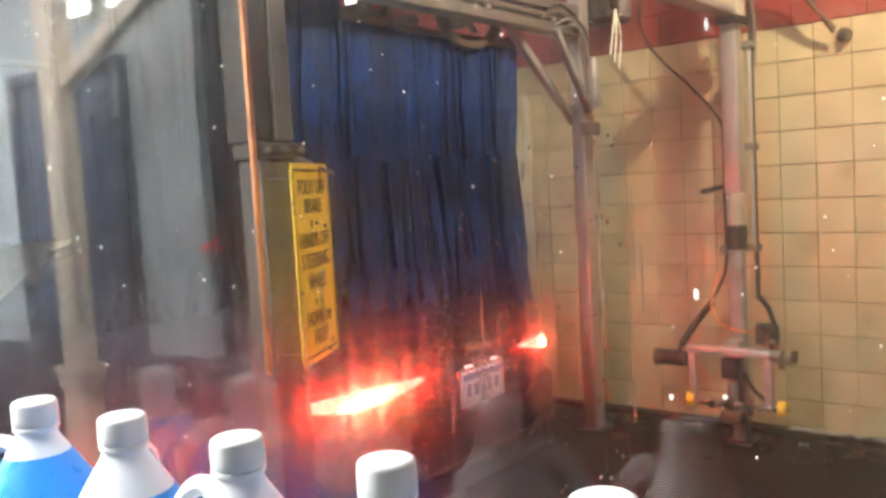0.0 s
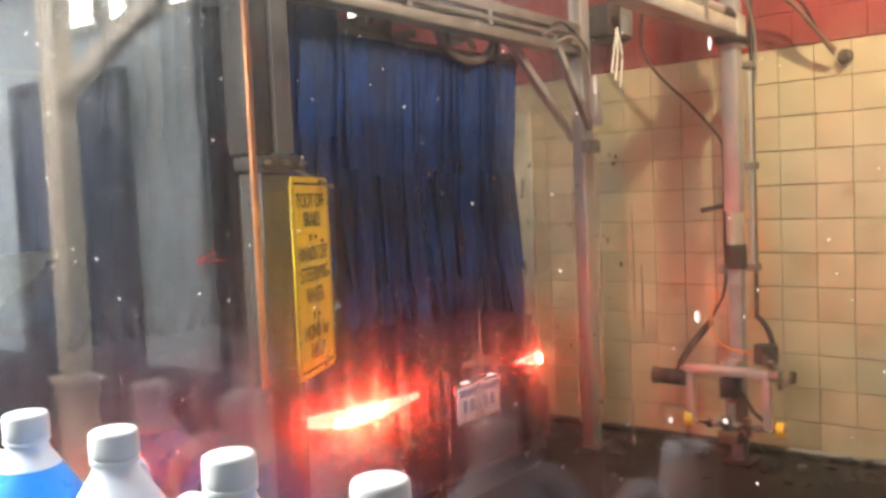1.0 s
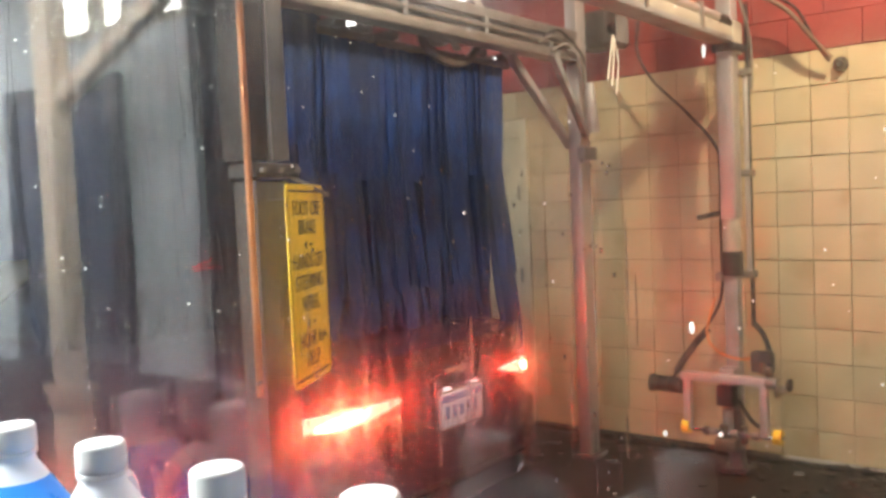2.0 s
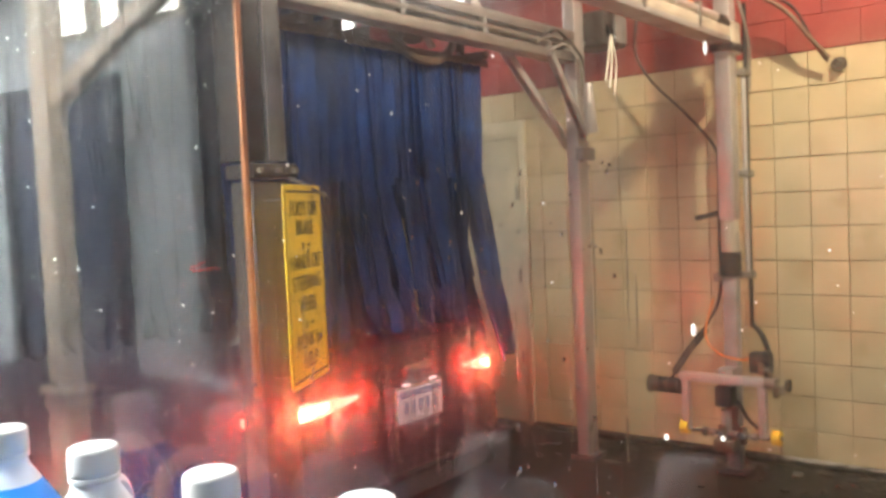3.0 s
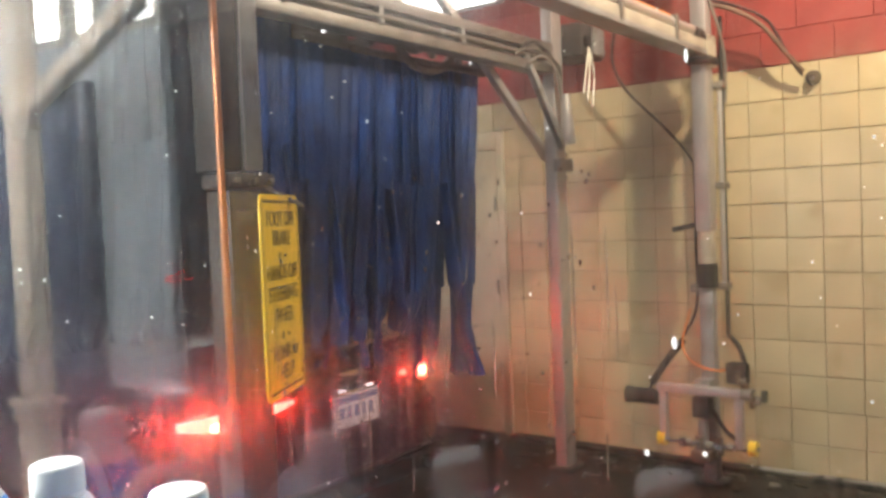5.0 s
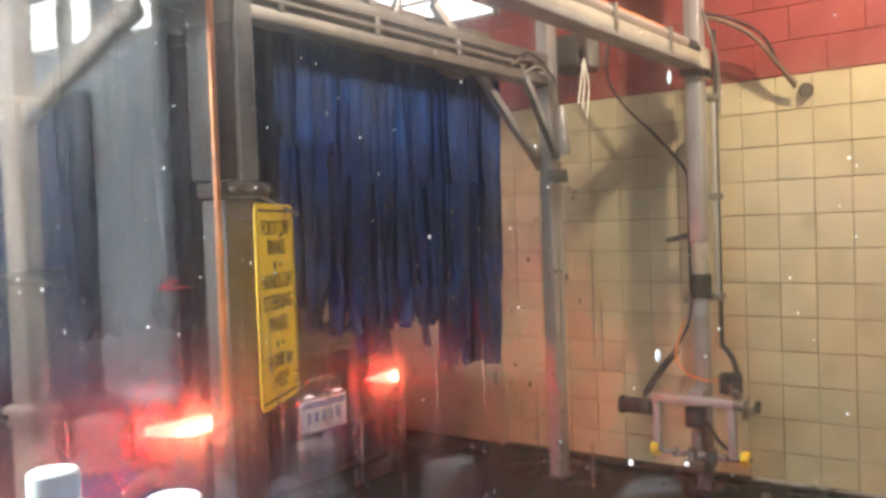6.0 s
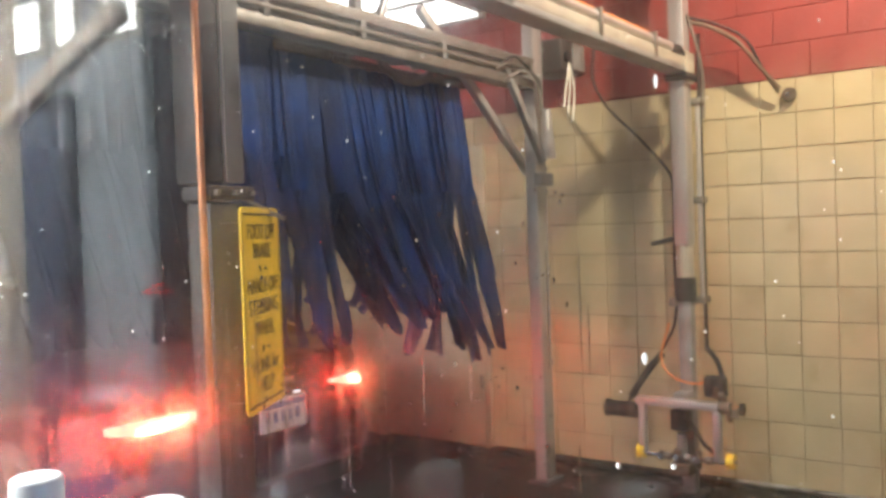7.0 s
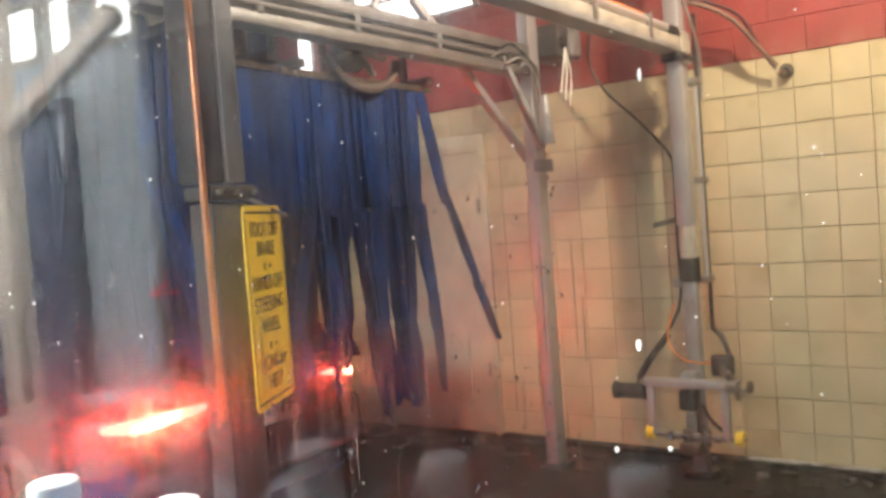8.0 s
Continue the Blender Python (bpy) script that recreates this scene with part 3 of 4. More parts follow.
for y, z, r in ((1.66, 0.05, 0.020), (1.78, 0.045, 0.026), (1.88, 0.02, 0.018)):
    part("pipe_fitting", rod((4.77, y, ZB - z), (4.77, y, ZB + z), r, seg=10), RUST, head)
    part("fitting_nut", rod((4.77, y - 0.015, ZB), (4.77, y + 0.015, ZB), r + 0.012, seg=6), CHROME, head)
for y, z in ((1.545, 0.10), (1.50, 0.05), (1.47, -0.02)):
    part("tee", rod((4.75, y, ZT + z - 0.03), (4.75, y, ZT + z + 0.035), 0.017, seg=10), RUST, head)
    part("tee_branch", rod((4.75, y - 0.045, ZT + z), (4.75, y + 0.01, ZT + z), 0.012, seg=10), STEEL, head)
part("wheel_knob", rod((4.76, 1.395, ZT + 0.02), (4.76, 1.415, ZT + 0.02), 0.036, seg=12), BLACK, head, "black hand wheel")
part("lower_block", box((4.72, 1.70, ZB - 0.10), (4.84, 1.82, ZB - 0.03), 0.012), RUST, head)
part("hose", tube([(4.80, 1.70, ZT - 0.10), (4.80, 1.64, ZT - 0.2), (4.79, 1.56, ZB + 0.03)], 0.012), BLACK, head)

# ---- the yellow sign ----
SW, SH = 0.375, 0.68
sign = thing("yellow_sign", "yellow sign with black capital lettering on the post", "sign", at=(1.86, 2.105, EYE + 0.10), rz=27.9)
plate_bm = box((0, 0.0, -SH), (SW, 0.005, 0.0))
corners = [e for e in plate_bm.edges if abs(e.verts[0].co.y - e.verts[1].co.y) > 0.003]
bmesh.ops.bevel(plate_bm, geom=corners, offset=0.03, segments=5, affect="EDGES", profile=0.5)
part("plate", plate_bm, YELLOW, sign, "yellow sheet with rounded corners")
part("border", box((0.02, -0.0015, -0.028), (SW - 0.02, 0.0, -0.020)), SIGNTEXT, sign, smooth=None)
part("border", box((0.02, -0.0015, -SH + 0.020), (SW - 0.02, 0.0, -SH + 0.028)), SIGNTEXT, sign, smooth=None)
for x in (0.012, SW - 0.016):
    part("border", box((x, -0.0012, -SH + 0.03), (x + 0.003, 0.0, -0.03)), SIGNTEXT, sign, smooth=None)


def lettering(text, size, x, z, width, parent, mat, y=-0.002):
    """Raised flat letters, centred at x and standing on z, fitted to a width."""
    cu = bpy.data.curves.new("lettering", "FONT")
    cu.body, cu.size, cu.align_x, cu.extrude = text, size / 0.72, "CENTER", 0.0008
    ob = bpy.data.objects.new("lettering", cu)
    scene.collection.objects.link(ob)
    bpy.context.view_layer.update()
    me = bpy.data.meshes.new_from_object(ob.evaluated_get(bpy.context.evaluated_depsgraph_get()))
    wide = max(v.co.x for v in me.vertices) - min(v.co.x for v in me.vertices)
    bpy.data.objects.remove(ob)
    me.transform(pose(x, y, z, 90) @ Matrix.Diagonal((width / wide, 1, 1, 1)))
    me.materials.clear()
    me.materials.append(mat)
    out = new("lettering", me)
    out.parent = parent
    return out


for text, at, wide in (("FOOT OFF", 0.155, 0.27), ("BRAKE", 0.25, 0.17), ("HANDS OFF", 0.42, 0.30), ("STEERING", 0.525, 0.28), ("WHEEL", 0.635, 0.18), ("HONK for", 0.815, 0.25), ("HELP", 0.915, 0.13)):
    lettering(text, 0.052, SW / 2, -SH * at, wide, sign, SIGNTEXT)
for at in (0.305, 0.70):
    part("dash", box((SW / 2 - 0.03, -0.0015, -SH * at - 0.012), (SW / 2 - 0.012, 0.0, -SH * at + 0.012)), SIGNTEXT, sign, smooth=None)
    part("dash", box((SW / 2 + 0.018, -0.0015, -SH * at - 0.005), (SW / 2 + 0.045, 0.0, -SH * at + 0.006)), SIGNTEXT, sign, smooth=None)
for z in (-0.05, -SH + 0.05):
    part("tie", rod((0.01, -0.004, z), (0.01, 0.07, z), 0.003), BLACK, sign)

# ---- wall door and lights of the bay ----
door = struct("door_1", box((WALL_X - 0.022, 3.40, 0.02), (WALL_X - 0.004, 4.34, 2.09), 0.004), PANEL, "cream painted steel service door, closed")
for lo, hi in (((WALL_X - 0.028, 3.34, 0), (WALL_X - 0.002, 3.396, 2.226)), ((WALL_X - 0.028, 4.344, 0), (WALL_X - 0.002, 4.435, 2.226)), ((WALL_X - 0.026, 3.396, 2.094), (WALL_X - 0.002, 4.344, 2.226))):
    part("door_frame", box(lo, hi, 0.004), PANEL, door, "cream door frame")
for z in (0.5, 1.1, 1.7):
    part("hinge", rod((WALL_X - 0.055, 3.40, z - 0.05), (WALL_X - 0.055, 3.40, z + 0.05), 0.010), STEEL, door)
part("door_handle", rod((WALL_X - 0.10, 4.25, 1.0), (WALL_X - 0.035, 4.25, 1.0), 0.02), STEEL, door)


roof_light = thing("roof_light_panel", "white glowing roof light panel with dark grid bars", "roof light", at=(4.5, 3.85, 3.10))
for i in range(2):
    for j in range(3):
        part("diffuser", box((-0.58 + i * 0.59, -0.62 + j * 0.42, 0.0), (-0.58 + i * 0.59 + 0.55, -0.62 + j * 0.42 + 0.38, 0.02), 0.004), TUBE, roof_light, "glowing white panel")
for x in (-0.63, -0.03, 0.56):
    part("grid_bar", box((x, -0.66, -0.015), (x + 0.04, 0.66, 0.03), 0.003), GREY, roof_light)
for y in (-0.66, -0.235, 0.185, 0.62):
    part("grid_bar", box((-0.63, y, 0.02), (0.60, y + 0.04, 0.05), 0.003), GREY, roof_light)
part("backing", box((-0.63, -0.66, 0.05), (0.60, 0.66, 0.07)), CREAM, roof_light)
for x in (-0.5, 0.5):
    for y in (-0.5, 0.5):
        part("hanger", rod((x, y, 0.07), (x, y, CEIL - 3.10), 0.008), STEEL, roof_light)
# made-up housing over the added fill light, out of view
strip = thing("fill_lamp_case", "cream housing added out of view for the fill lamp", "ceiling light", at=(3.2, 1.05, 3.66))
part("housing", box((-0.48, -0.18, 0.0), (0.48, 0.18, 0.08), 0.015), CREAM, strip)
for x in (-0.35, 0.35):
    part("stem", rod((x, 0, 0.08), (x, 0, CEIL - 3.66), 0.015), STEEL, strip)
flood = thing("flood_light", "warm flood light fixed under the bay ceiling", "flood light", at=(3.9, 0.35, 3.80))
part("housing", box((-0.16, -0.16, 0.02), (0.16, 0.16, 0.14), 0.02), GREY, flood)
part("stem", rod((0, 0, 0.14), (0, 0, 0.20), 0.02), STEEL, flood)

tube_light = thing("wall_light", "upright white tube light on the red wall", "wall light", at=(WALL_X - 0.06, 5.0, 2.74))
part("tube", rod((0, 0, 0.03), (0, 0, 0.62), 0.045, seg=16), TUBE, tube_light, "glowing white tube")
for z in (0.0, 0.62):
    part("end_cap", rod((0, 0, z), (0, 0, z + 0.03), 0.05, seg=16), GREY, tube_light)
part("back_plate", box((0.046, -0.06, 0.0), (0.0695, 0.06, 0.65), 0.004), GREY, tube_light)
riser = thing("riser_pipe", "rusty brown riser pipe on the red wall", "pipe")
part("pipe", rod((WALL_X - 0.07, 4.80, TOP + 0.02), (WALL_X - 0.07, 4.80, CEIL), 0.035), RUST, riser)
for z in (TOP + 0.15, TOP + 0.9):
    part("pipe_clip", box((WALL_X - 0.11, 4.755, z), (WALL_X - 0.012, 4.845, z + 0.03), 0.004), STEEL, riser)

# ---- the car ----
car = thing("car", "dark wet sedan with red tail lights lit", "car")


def loft(stations, seg_close=True):
    bm = bmesh.new()
    rings = [[bm.verts.new(p) for p in ring] for ring in stations]
    n = len(rings[0])
    for a, b in zip(rings, rings[1:]):
        for k in range(n):
            bm.faces.new((a[k], a[(k + 1) % n], b[(k + 1) % n], b[k]))
    bm.faces.new(rings[0][::-1])
    bm.faces.new(rings[-1])
    return bm


def body_ring(y, w, zb, zd):
    half = [(w * 0.88, zb), (w * 0.97, zb + 0.07), (w, zb + 0.2), (w * 1.0, 0.60), (w * 0.985, zd - 0.16), (w * 0.955, zd - 0.06), (w * 0.88, zd - 0.015), (w * 0.55, zd + 0.012), (w * 0.2, zd + 0.02)]
    return [(x, y, z) for x, z in half] + [(-x, y, z) for x, z in reversed(half)]


body = part("body", loft([body_ring(*r) for r in ((0.0, 0.42, 0.34, 0.93), (0.03, 0.60, 0.30, 0.965), (0.10, 0.75, 0.27, 0.985), (0.22, 0.85, 0.25, 1.0), (0.40, 0.905, 0.22, 1.015), (0.9, 0.92, 0.2, 1.03), (2.2, 0.92, 0.2, 1.0), (3.3, 0.915, 0.2, 0.98), (3.9, 0.90, 0.2, 0.90), (4.3, 0.84, 0.22, 0.80), (4.5, 0.70, 0.25, 0.70), (4.6, 0.45, 0.3, 0.62))]), CARPAINT, car, "black wet paintwork", 50)


def cabin_ring(y, w, z0, z1, wr):
    half = [(w, z0), (w * 0.985, z0 + (z1 - z0) * 0.3), (wr * 1.06, z0 + (z1 - z0) * 0.8), (wr * 0.96, z1 - 0.02), (wr * 0.6, z1)]
    return [(x, y, z) for x, z in half] + [(-x, y, z) for x, z in reversed(half)]


part("cabin", loft([cabin_ring(*r) for r in ((0.55, 0.74, 0.98, 1.03, 0.70), (0.8, 0.78, 0.98, 1.16, 0.66), (1.2, 0.80, 0.98, 1.36, 0.60), (1.6, 0.81, 0.98, 1.42, 0.58), (2.3, 0.81, 0.96, 1.43, 0.58), (2.8, 0.80, 0.95, 1.34, 0.59), (3.3, 0.76, 0.94, 1.02, 0.68))]), CARGLASS, car, "dark glazed cabin", 50)
part("roof", loft([[(sx * 0.59, y, z + 0.006), (sx * 0.30, y, z + 0.022), (-sx * 0.30, y, z + 0.022), (-sx * 0.59, y, z + 0.006), (-sx * 0.59, y, z - 0.02), (sx * 0.59, y, z - 0.02)] for y, z, sx in ((1.2, 1.35, 1.0), (1.6, 1.41, 1.0), (2.3, 1.42, 1.0), (2.75, 1.345, 1.0))]), BLACK, car, "black cloth-dull wet roof")
RIM = [(0.0, -0.012), (0.33, -0.010), (0.46, -0.004), (0.60, 0.028), (0.74, 0.095), (0.855, 0.235)]


def strip_round(points, lo, hi, depth):
    """A band that follows the rear of the car in plan, from lo(k) to hi(k) in height."""
    n = len(points)
    st = []
    for k, (x, y) in enumerate(points):
        t = k / (n - 1)
        st.append([(x, y, lo(t)), (x, y, hi(t)), (x * 0.98, y + depth, hi(t)), (x * 0.98, y + depth, lo(t))])
    return loft(st)


for s in (-1, 1):
    fine = []
    for (xa, ya), (xb, yb) in zip(RIM[1:], RIM[2:]):
        fine += [(s * (xa + (xb - xa) * k / 4), ya + (yb - ya) * k / 4 - 0.012) for k in range(4)]
    pts = fine + [(s * RIM[-1][0], RIM[-1][1] - 0.012)]
    light = part("tail_light", strip_round(pts[2:], lambda t: 0.800 - 0.055 * t - 0.005 - 0.034 * math.sin(math.pi * (0.02 + 0.90 * t ** 1.3)), lambda t: 0.800 - 0.045 * t + 0.005 + 0.026 * math.sin(math.pi * (0.02 + 0.90 * t ** 1.3)), 0.05), LAMP, car, "glowing red tail light")
    part("lamp_core", strip_round([(x * 1.002, y - 0.006) for x, y in pts[7:-3]], lambda t: 0.788 - 0.052 * t - 0.007 - 0.013 * math.sin(math.pi * t), lambda t: 0.794 - 0.045 * t + 0.006 + 0.012 * math.sin(math.pi * t), 0.02), CORE, light, "white-hot core of the lamp")
    part("lens_rim", strip_round([(s * x, y - 0.008) for x, y in RIM[1:]], lambda t: 0.735 - 0.06 * t, lambda t: 0.748 - 0.06 * t, 0.05), CARGLASS, light)
    # the reflector emits faintly in place of light thrown back
    part("reflector", strip_round([(s * x, y - 0.03) for x, y in RIM[3:5]], lambda t: 0.42, lambda t: 0.45, 0.03), glow("glowing_reflector", (0.5, 0.02, 0.01), 0.15) if s < 0 else bpy.data.materials["glowing_reflector"], car, "small red reflector, given a faint glow")
    pipe = part("exhaust", rod((s * 0.55, -0.05, 0.29), (s * 0.55, 0.15, 0.29), 0.04, seg=20), CHROME, car, "chrome exhaust tip")
    part("bore", rod((s * 0.55, -0.052, 0.29), (s * 0.55, -0.046, 0.29), 0.034, seg=20), BLACK, pipe)
full = [(-x, y - 0.02) for x, y in reversed(RIM)] + [(x, y - 0.02) for x, y in RIM[1:]]
part("bumper", strip_round([(x * 1.03, y - 0.02) for x, y in full], lambda t: 0.36, lambda t: 0.585, 0.08), CARPAINT, car, "black rear bumper")
part("bumper_trim", strip_round([(x * 1.0, y - 0.035) for x, y in full], lambda t: 0.385, lambda t: 0.40, 0.03), CHROME, car, "thin chrome strip")
part("valance", strip_round([(x * 0.98, y - 0.01) for x, y in full], lambda t: 0.26, lambda t: 0.36, 0.08), BLACK, car, "black lower valance")
part("trunk_lip", strip_round([(x * 0.93, y + 0.02) for x, y in full[1:-1]], lambda t: 0.965, lambda t: 0.995, 0.10), CARPAINT, car)
plate = part("plate", box((-0.16, -0.045, 0.615), (0.16, -0.035, 0.775), 0.004), PLATE, car, "white plate with a blue band")
part("plate_band", box((-0.15, -0.047, 0.735), (0.15, -0.045, 0.765)), PLATEBLUE, plate, smooth=None)
for k in range(5):
    part("plate_bar", box((-0.125 + k * 0.052, -0.0475, 0.660), (-0.098 + k * 0.052, -0.045, 0.715)), PLATEBLUE, plate, smooth=None)
part("plate_frame", box((-0.175, -0.036, 0.60), (0.175, -0.02, 0.79), 0.006), CHROME, car)
emblem = part("emblem", box((-0.10, -0.03, 0.845), (0.10, -0.018, 0.885), 0.006), CHROME, car, "plain chrome trunk badge")
for s in (-1, 1):
    lamp = part("plate_lamp", box((s * 0.10 - 0.02, -0.05, 0.792), (s * 0.10 + 0.02, -0.03, 0.80)), glow("plate_lamp_glow", (1, 1, 1), 1.2) if s < 0 else bpy.data.materials["plate_lamp_glow"], car, "small white plate lamp", None)
for x in (-1, 1):
    for y in (0.95, 3.65):
        wheel = part("wheel", rod((x * 0.70, y, 0.32), (x * 0.925, y, 0.32), 0.32, seg=36), TYRE, car, "black tyre")
        part("rim", rod((x * 0.92, y, 0.32), (x * 0.935, y, 0.32), 0.22, seg=28), CARGLASS, wheel, "dark alloy rim")
        for k in range(5):
            a = k * math.tau / 5
            part("spoke", beam((x * 0.938, y, 0.32), (x * 0.938, y + math.cos(a) * 0.2, 0.32 + math.sin(a) * 0.2), 0.01, 0.05, 0.002, up=(1, 0, 0)), POSTGREY, wheel)
for s in (-1, 1):
    part("side_window_trim", beam((s * 0.80, 1.0, 1.0), (s * 0.80, 3.0, 0.985), 0.015, 0.02), CARGLASS, car)
    m = part("mirror", box((s * 0.90 - 0.06, 2.75, 1.0), (s * 0.98 + 0.06, 2.88, 1.13), 0.04), CARPAINT, car)

# ---- the swinging cloth curtain ----
rng = random.Random(4)
CZ = EYE + 0.87
curtain = thing("mitter_curtain", "blue hanging cloth strips of a swinging wash curtain", "wash curtain")
ROWS_Y = (2.80, 2.92, 3.04)
SECTIONS = ((1.42, 2.74, 0.0), (2.76, 3.12, -0.15), (3.14, 4.28, -0.16))  # from x to x, drop of the rail
for x0, x1, drop in SECTIONS:
    for y in ROWS_Y:
        part("rail", box((x0, y - 0.015, CZ + drop), (x1, y + 0.015, CZ + drop + 0.035), 0.003), RUST, curtain, "rusty hanging rail")
    for x in (x0 + 0.06, x1 - 0.10):
        part("cross_bar", box((x, 2.74, CZ + drop + 0.035), (x + 0.05, 3.10, CZ + drop + 0.075), 0.003), RUST, curtain)
        if drop:
            part("drop_link", box((x + 0.01, 2.90, CZ + drop + 0.07), (x + 0.04, 2.94, CZ + 0.10), 0.003), RUST, curtain)
part("top_bar", box((1.42, 2.885, CZ + 0.10), (4.28, 2.955, CZ + 0.15), 0.004), RUST, curtain, "rusty carrier bar")
ring = [(3.68 + 0.25 * math.cos(a), 2.755, CZ - 0.03 + 0.16 * math.sin(a)) for a in [math.pi + k * math.pi / 8 for k in range(9)]]
part("drive_ring", tube(ring, 0.024, 4), RUST, curtain, "rusty curved drive ring")
part("drive_motor", box((3.54, 2.76, CZ - 0.10), (3.70, 2.86, CZ + 0.12), 0.03), GREY, curtain, "greasy grey drive motor")
part("drive_shaft", rod((3.60, 2.73, CZ + 0.01), (3.60, 2.79, CZ + 0.01), 0.05), RUST, curtain)
for x, z in ((3.50, 0.02), (3.74, -0.05), (3.83, 0.04)):
    part("drive_bracket", beam((3.62, 2.75, CZ), (x, 2.75, CZ + z - 0.07), 0.035, 0.02), BEIGE, curtain)
part("side_bracket", beam((2.42, 2.74, CZ - 0.02), (2.62, 2.74, CZ + 0.07), 0.02, 0.07), ALU, curtain, "pale wet bracket")


def cloth(length, width, taper, r, limp=1.0):
    """A limp cloth strip that hangs down from the origin, folded lengthwise, wavy and twisted towards its end."""
    bm = bmesh.new()
    rows, cols, d = 12, 5, 0.0035
    front, back = [], []
    ph, amp, turn = r.uniform(0, 6), r.uniform(0.010, 0.024), r.uniform(-0.9, 0.9) * limp
    wave = r.uniform(0.010, 0.030) * limp
    for i in range(rows):
        t = i / (rows - 1)
        w = width * (1 - taper * t * t) * (1 + 0.10 * math.sin(ph * 2 + t * 7)) / 2
        dx, dy = math.sin(ph + t * 4.0) * wave * t, math.cos(ph + t * 3.1) * wave * t
        c, sn = math.cos(turn * t * t), math.sin(turn * t * t)
        f, b = [], []
        for j in range(cols):
            u = j / (cols - 1) * 2 - 1
            y = amp * math.cos(u * 2.6 + ph + t * 1.5) * (0.5 + 0.5 * t)
            x = u * w
            z = -length * t - (0.02 * (1 - u * u) * math.sin(ph) if i == rows - 1 else 0)
            f.append(bm.verts.new((x * c - (y - d) * sn + dx, x * sn + (y - d) * c + dy, z)))
            b.append(bm.verts.new((x * c - (y + d) * sn + dx, x * sn + (y + d) * c + dy, z)))
        front.append(f)
        back.append(b)
    for i in range(rows - 1):
        for j in range(cols - 1):
            bm.faces.new((front[i][j], front[i][j + 1], front[i + 1][j + 1], front[i + 1][j]))
            bm.faces.new((back[i][j + 1], back[i][j], back[i + 1][j], back[i + 1][j + 1]))
        bm.faces.new((front[i][0], front[i + 1][0], back[i + 1][0], back[i][0]))
        bm.faces.new((front[i][-1], back[i][-1], back[i + 1][-1], front[i + 1][-1]))
    for f, b in ((front[0], back[0]), (front[-1], back[-1])):
        for j in range(cols - 1):
            bm.faces.new((f[j], b[j], b[j + 1], f[j + 1]))
    return bm


SEG = (0.62, 0.56)  # lengths of the two upper pieces of a strip
top_mesh = [mesh_of("strip", cloth(SEG[0] + 0.02, 0.088, 0.0, rng, 0.15), BLUE, 60) for k in range(6)]
mid_mesh = [mesh_of("strip_middle", cloth(SEG[1] + 0.02, 0.088, 0.05, rng, 0.25), BLUE, 60) for k in range(6)]
end_mesh = [[mesh_of("strip_end", cloth(n, 0.084, 0.35, rng), BLUE, 60) for k in range(4)] for n in (0.20, 0.34, 0.50)]
DARK = {}


def shaded_copy(me):
    """The same blue strip with shade put into its colour, for the left sections."""
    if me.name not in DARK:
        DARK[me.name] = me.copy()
        DARK[me.name].materials[0] = SHADECLOTH
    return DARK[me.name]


STRIPS = []
for row, y in enumerate(ROWS_Y):
    for k in range(42):
        x = 1.46 + k * 0.066 + (0.03 if row == 1 else 0.0) + rng.uniform(-0.014, 0.014)
        if x > 4.22 or (x < 2.2 and row == 2):
            continue
        drop = next(d for x0, x1, d in SECTIONS if x < x1 + 0.02)
        size = 0 if 3.22 < x - 1.15 * (y - 2.80) < 3.72 and rng.random() < 0.92 else min(2, max(0, int((x - 3.1) * 2.3 + rng.random() * 1.2)))  # some are worn short
        pieces = [new("strip", top_mesh[rng.randrange(6)]), new("strip_middle", mid_mesh[rng.randrange(6)]), new("strip_end", end_mesh[size][rng.randrange(4)])]
        twist = 65 if any(abs(x - gap - 1.15 * (y - 2.80)) < 0.034 for gap in (2.62, 2.70, 2.83, 3.05, 3.42, 3.90, 3.98)) else 0  # some strips hang edge on
        for ob in pieces:
            ob.parent = curtain
            # left strips take the near-black colour that stands for shade
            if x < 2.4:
                ob.data = shaded_copy(ob.data)
        STRIPS.append((pieces, x, y, CZ + drop, twist, rng.random(), rng.random()))
TRAIL = max((st[1] for st in STRIPS if st[2] < 2.85))

# ---- the second curtain, further along the bay ----
rear = thing("mitter_curtain", "dark blue hanging cloth curtain further along the bay", "wash curtain", at=(0, 5.3, CZ))
for y in (0.0, 0.14):
    part("rail", box((0.75, y - 0.015, 0), (5.15, y + 0.015, 0.04), 0.003), BLACK, rear, "black hanging rail")
for x in (1.2, 4.7):
    part("hanger", rod((x, 0.07, 0.02), (x, 0.07, CEIL - CZ), 0.02), STEEL, rear)
    part("cross_bar", box((x - 0.03, -0.015, 0.04), (x + 0.03, 0.155, 0.07), 0.003), STEEL, rear)
# dark sheet added to hide the brighter wall and ceiling beyond
part("valance", box((0.70, 0.05, 0.04), (5.20, 0.09, CEIL - CZ - 0.01), 0.004), NAVY, rear, "dark blue sheet added to darken the bay above the rail")
rear_long = [mesh_of("strip", cloth(2.0, 0.15, 0.1, rng), NAVY, 60) for k in range(4)]
rear_short = [mesh_of("strip", cloth(1.07, 0.15, 0.0, rng, 0.4), NAVY, 60) for k in range(4)]
for row, y in enumerate((0.0, 0.14)):
    for k in range(36):
        x = 0.82 + k * 0.12 + 0.06 * row
        st = new("strip", (rear_short if 2.0 < x < 4.25 else rear_long)[rng.randrange(4)])
        st.parent, st.location, st.rotation_euler = rear, (x, y, 0), (0, rng.uniform(-0.04, 0.04), rng.uniform(-0.2, 0.2))

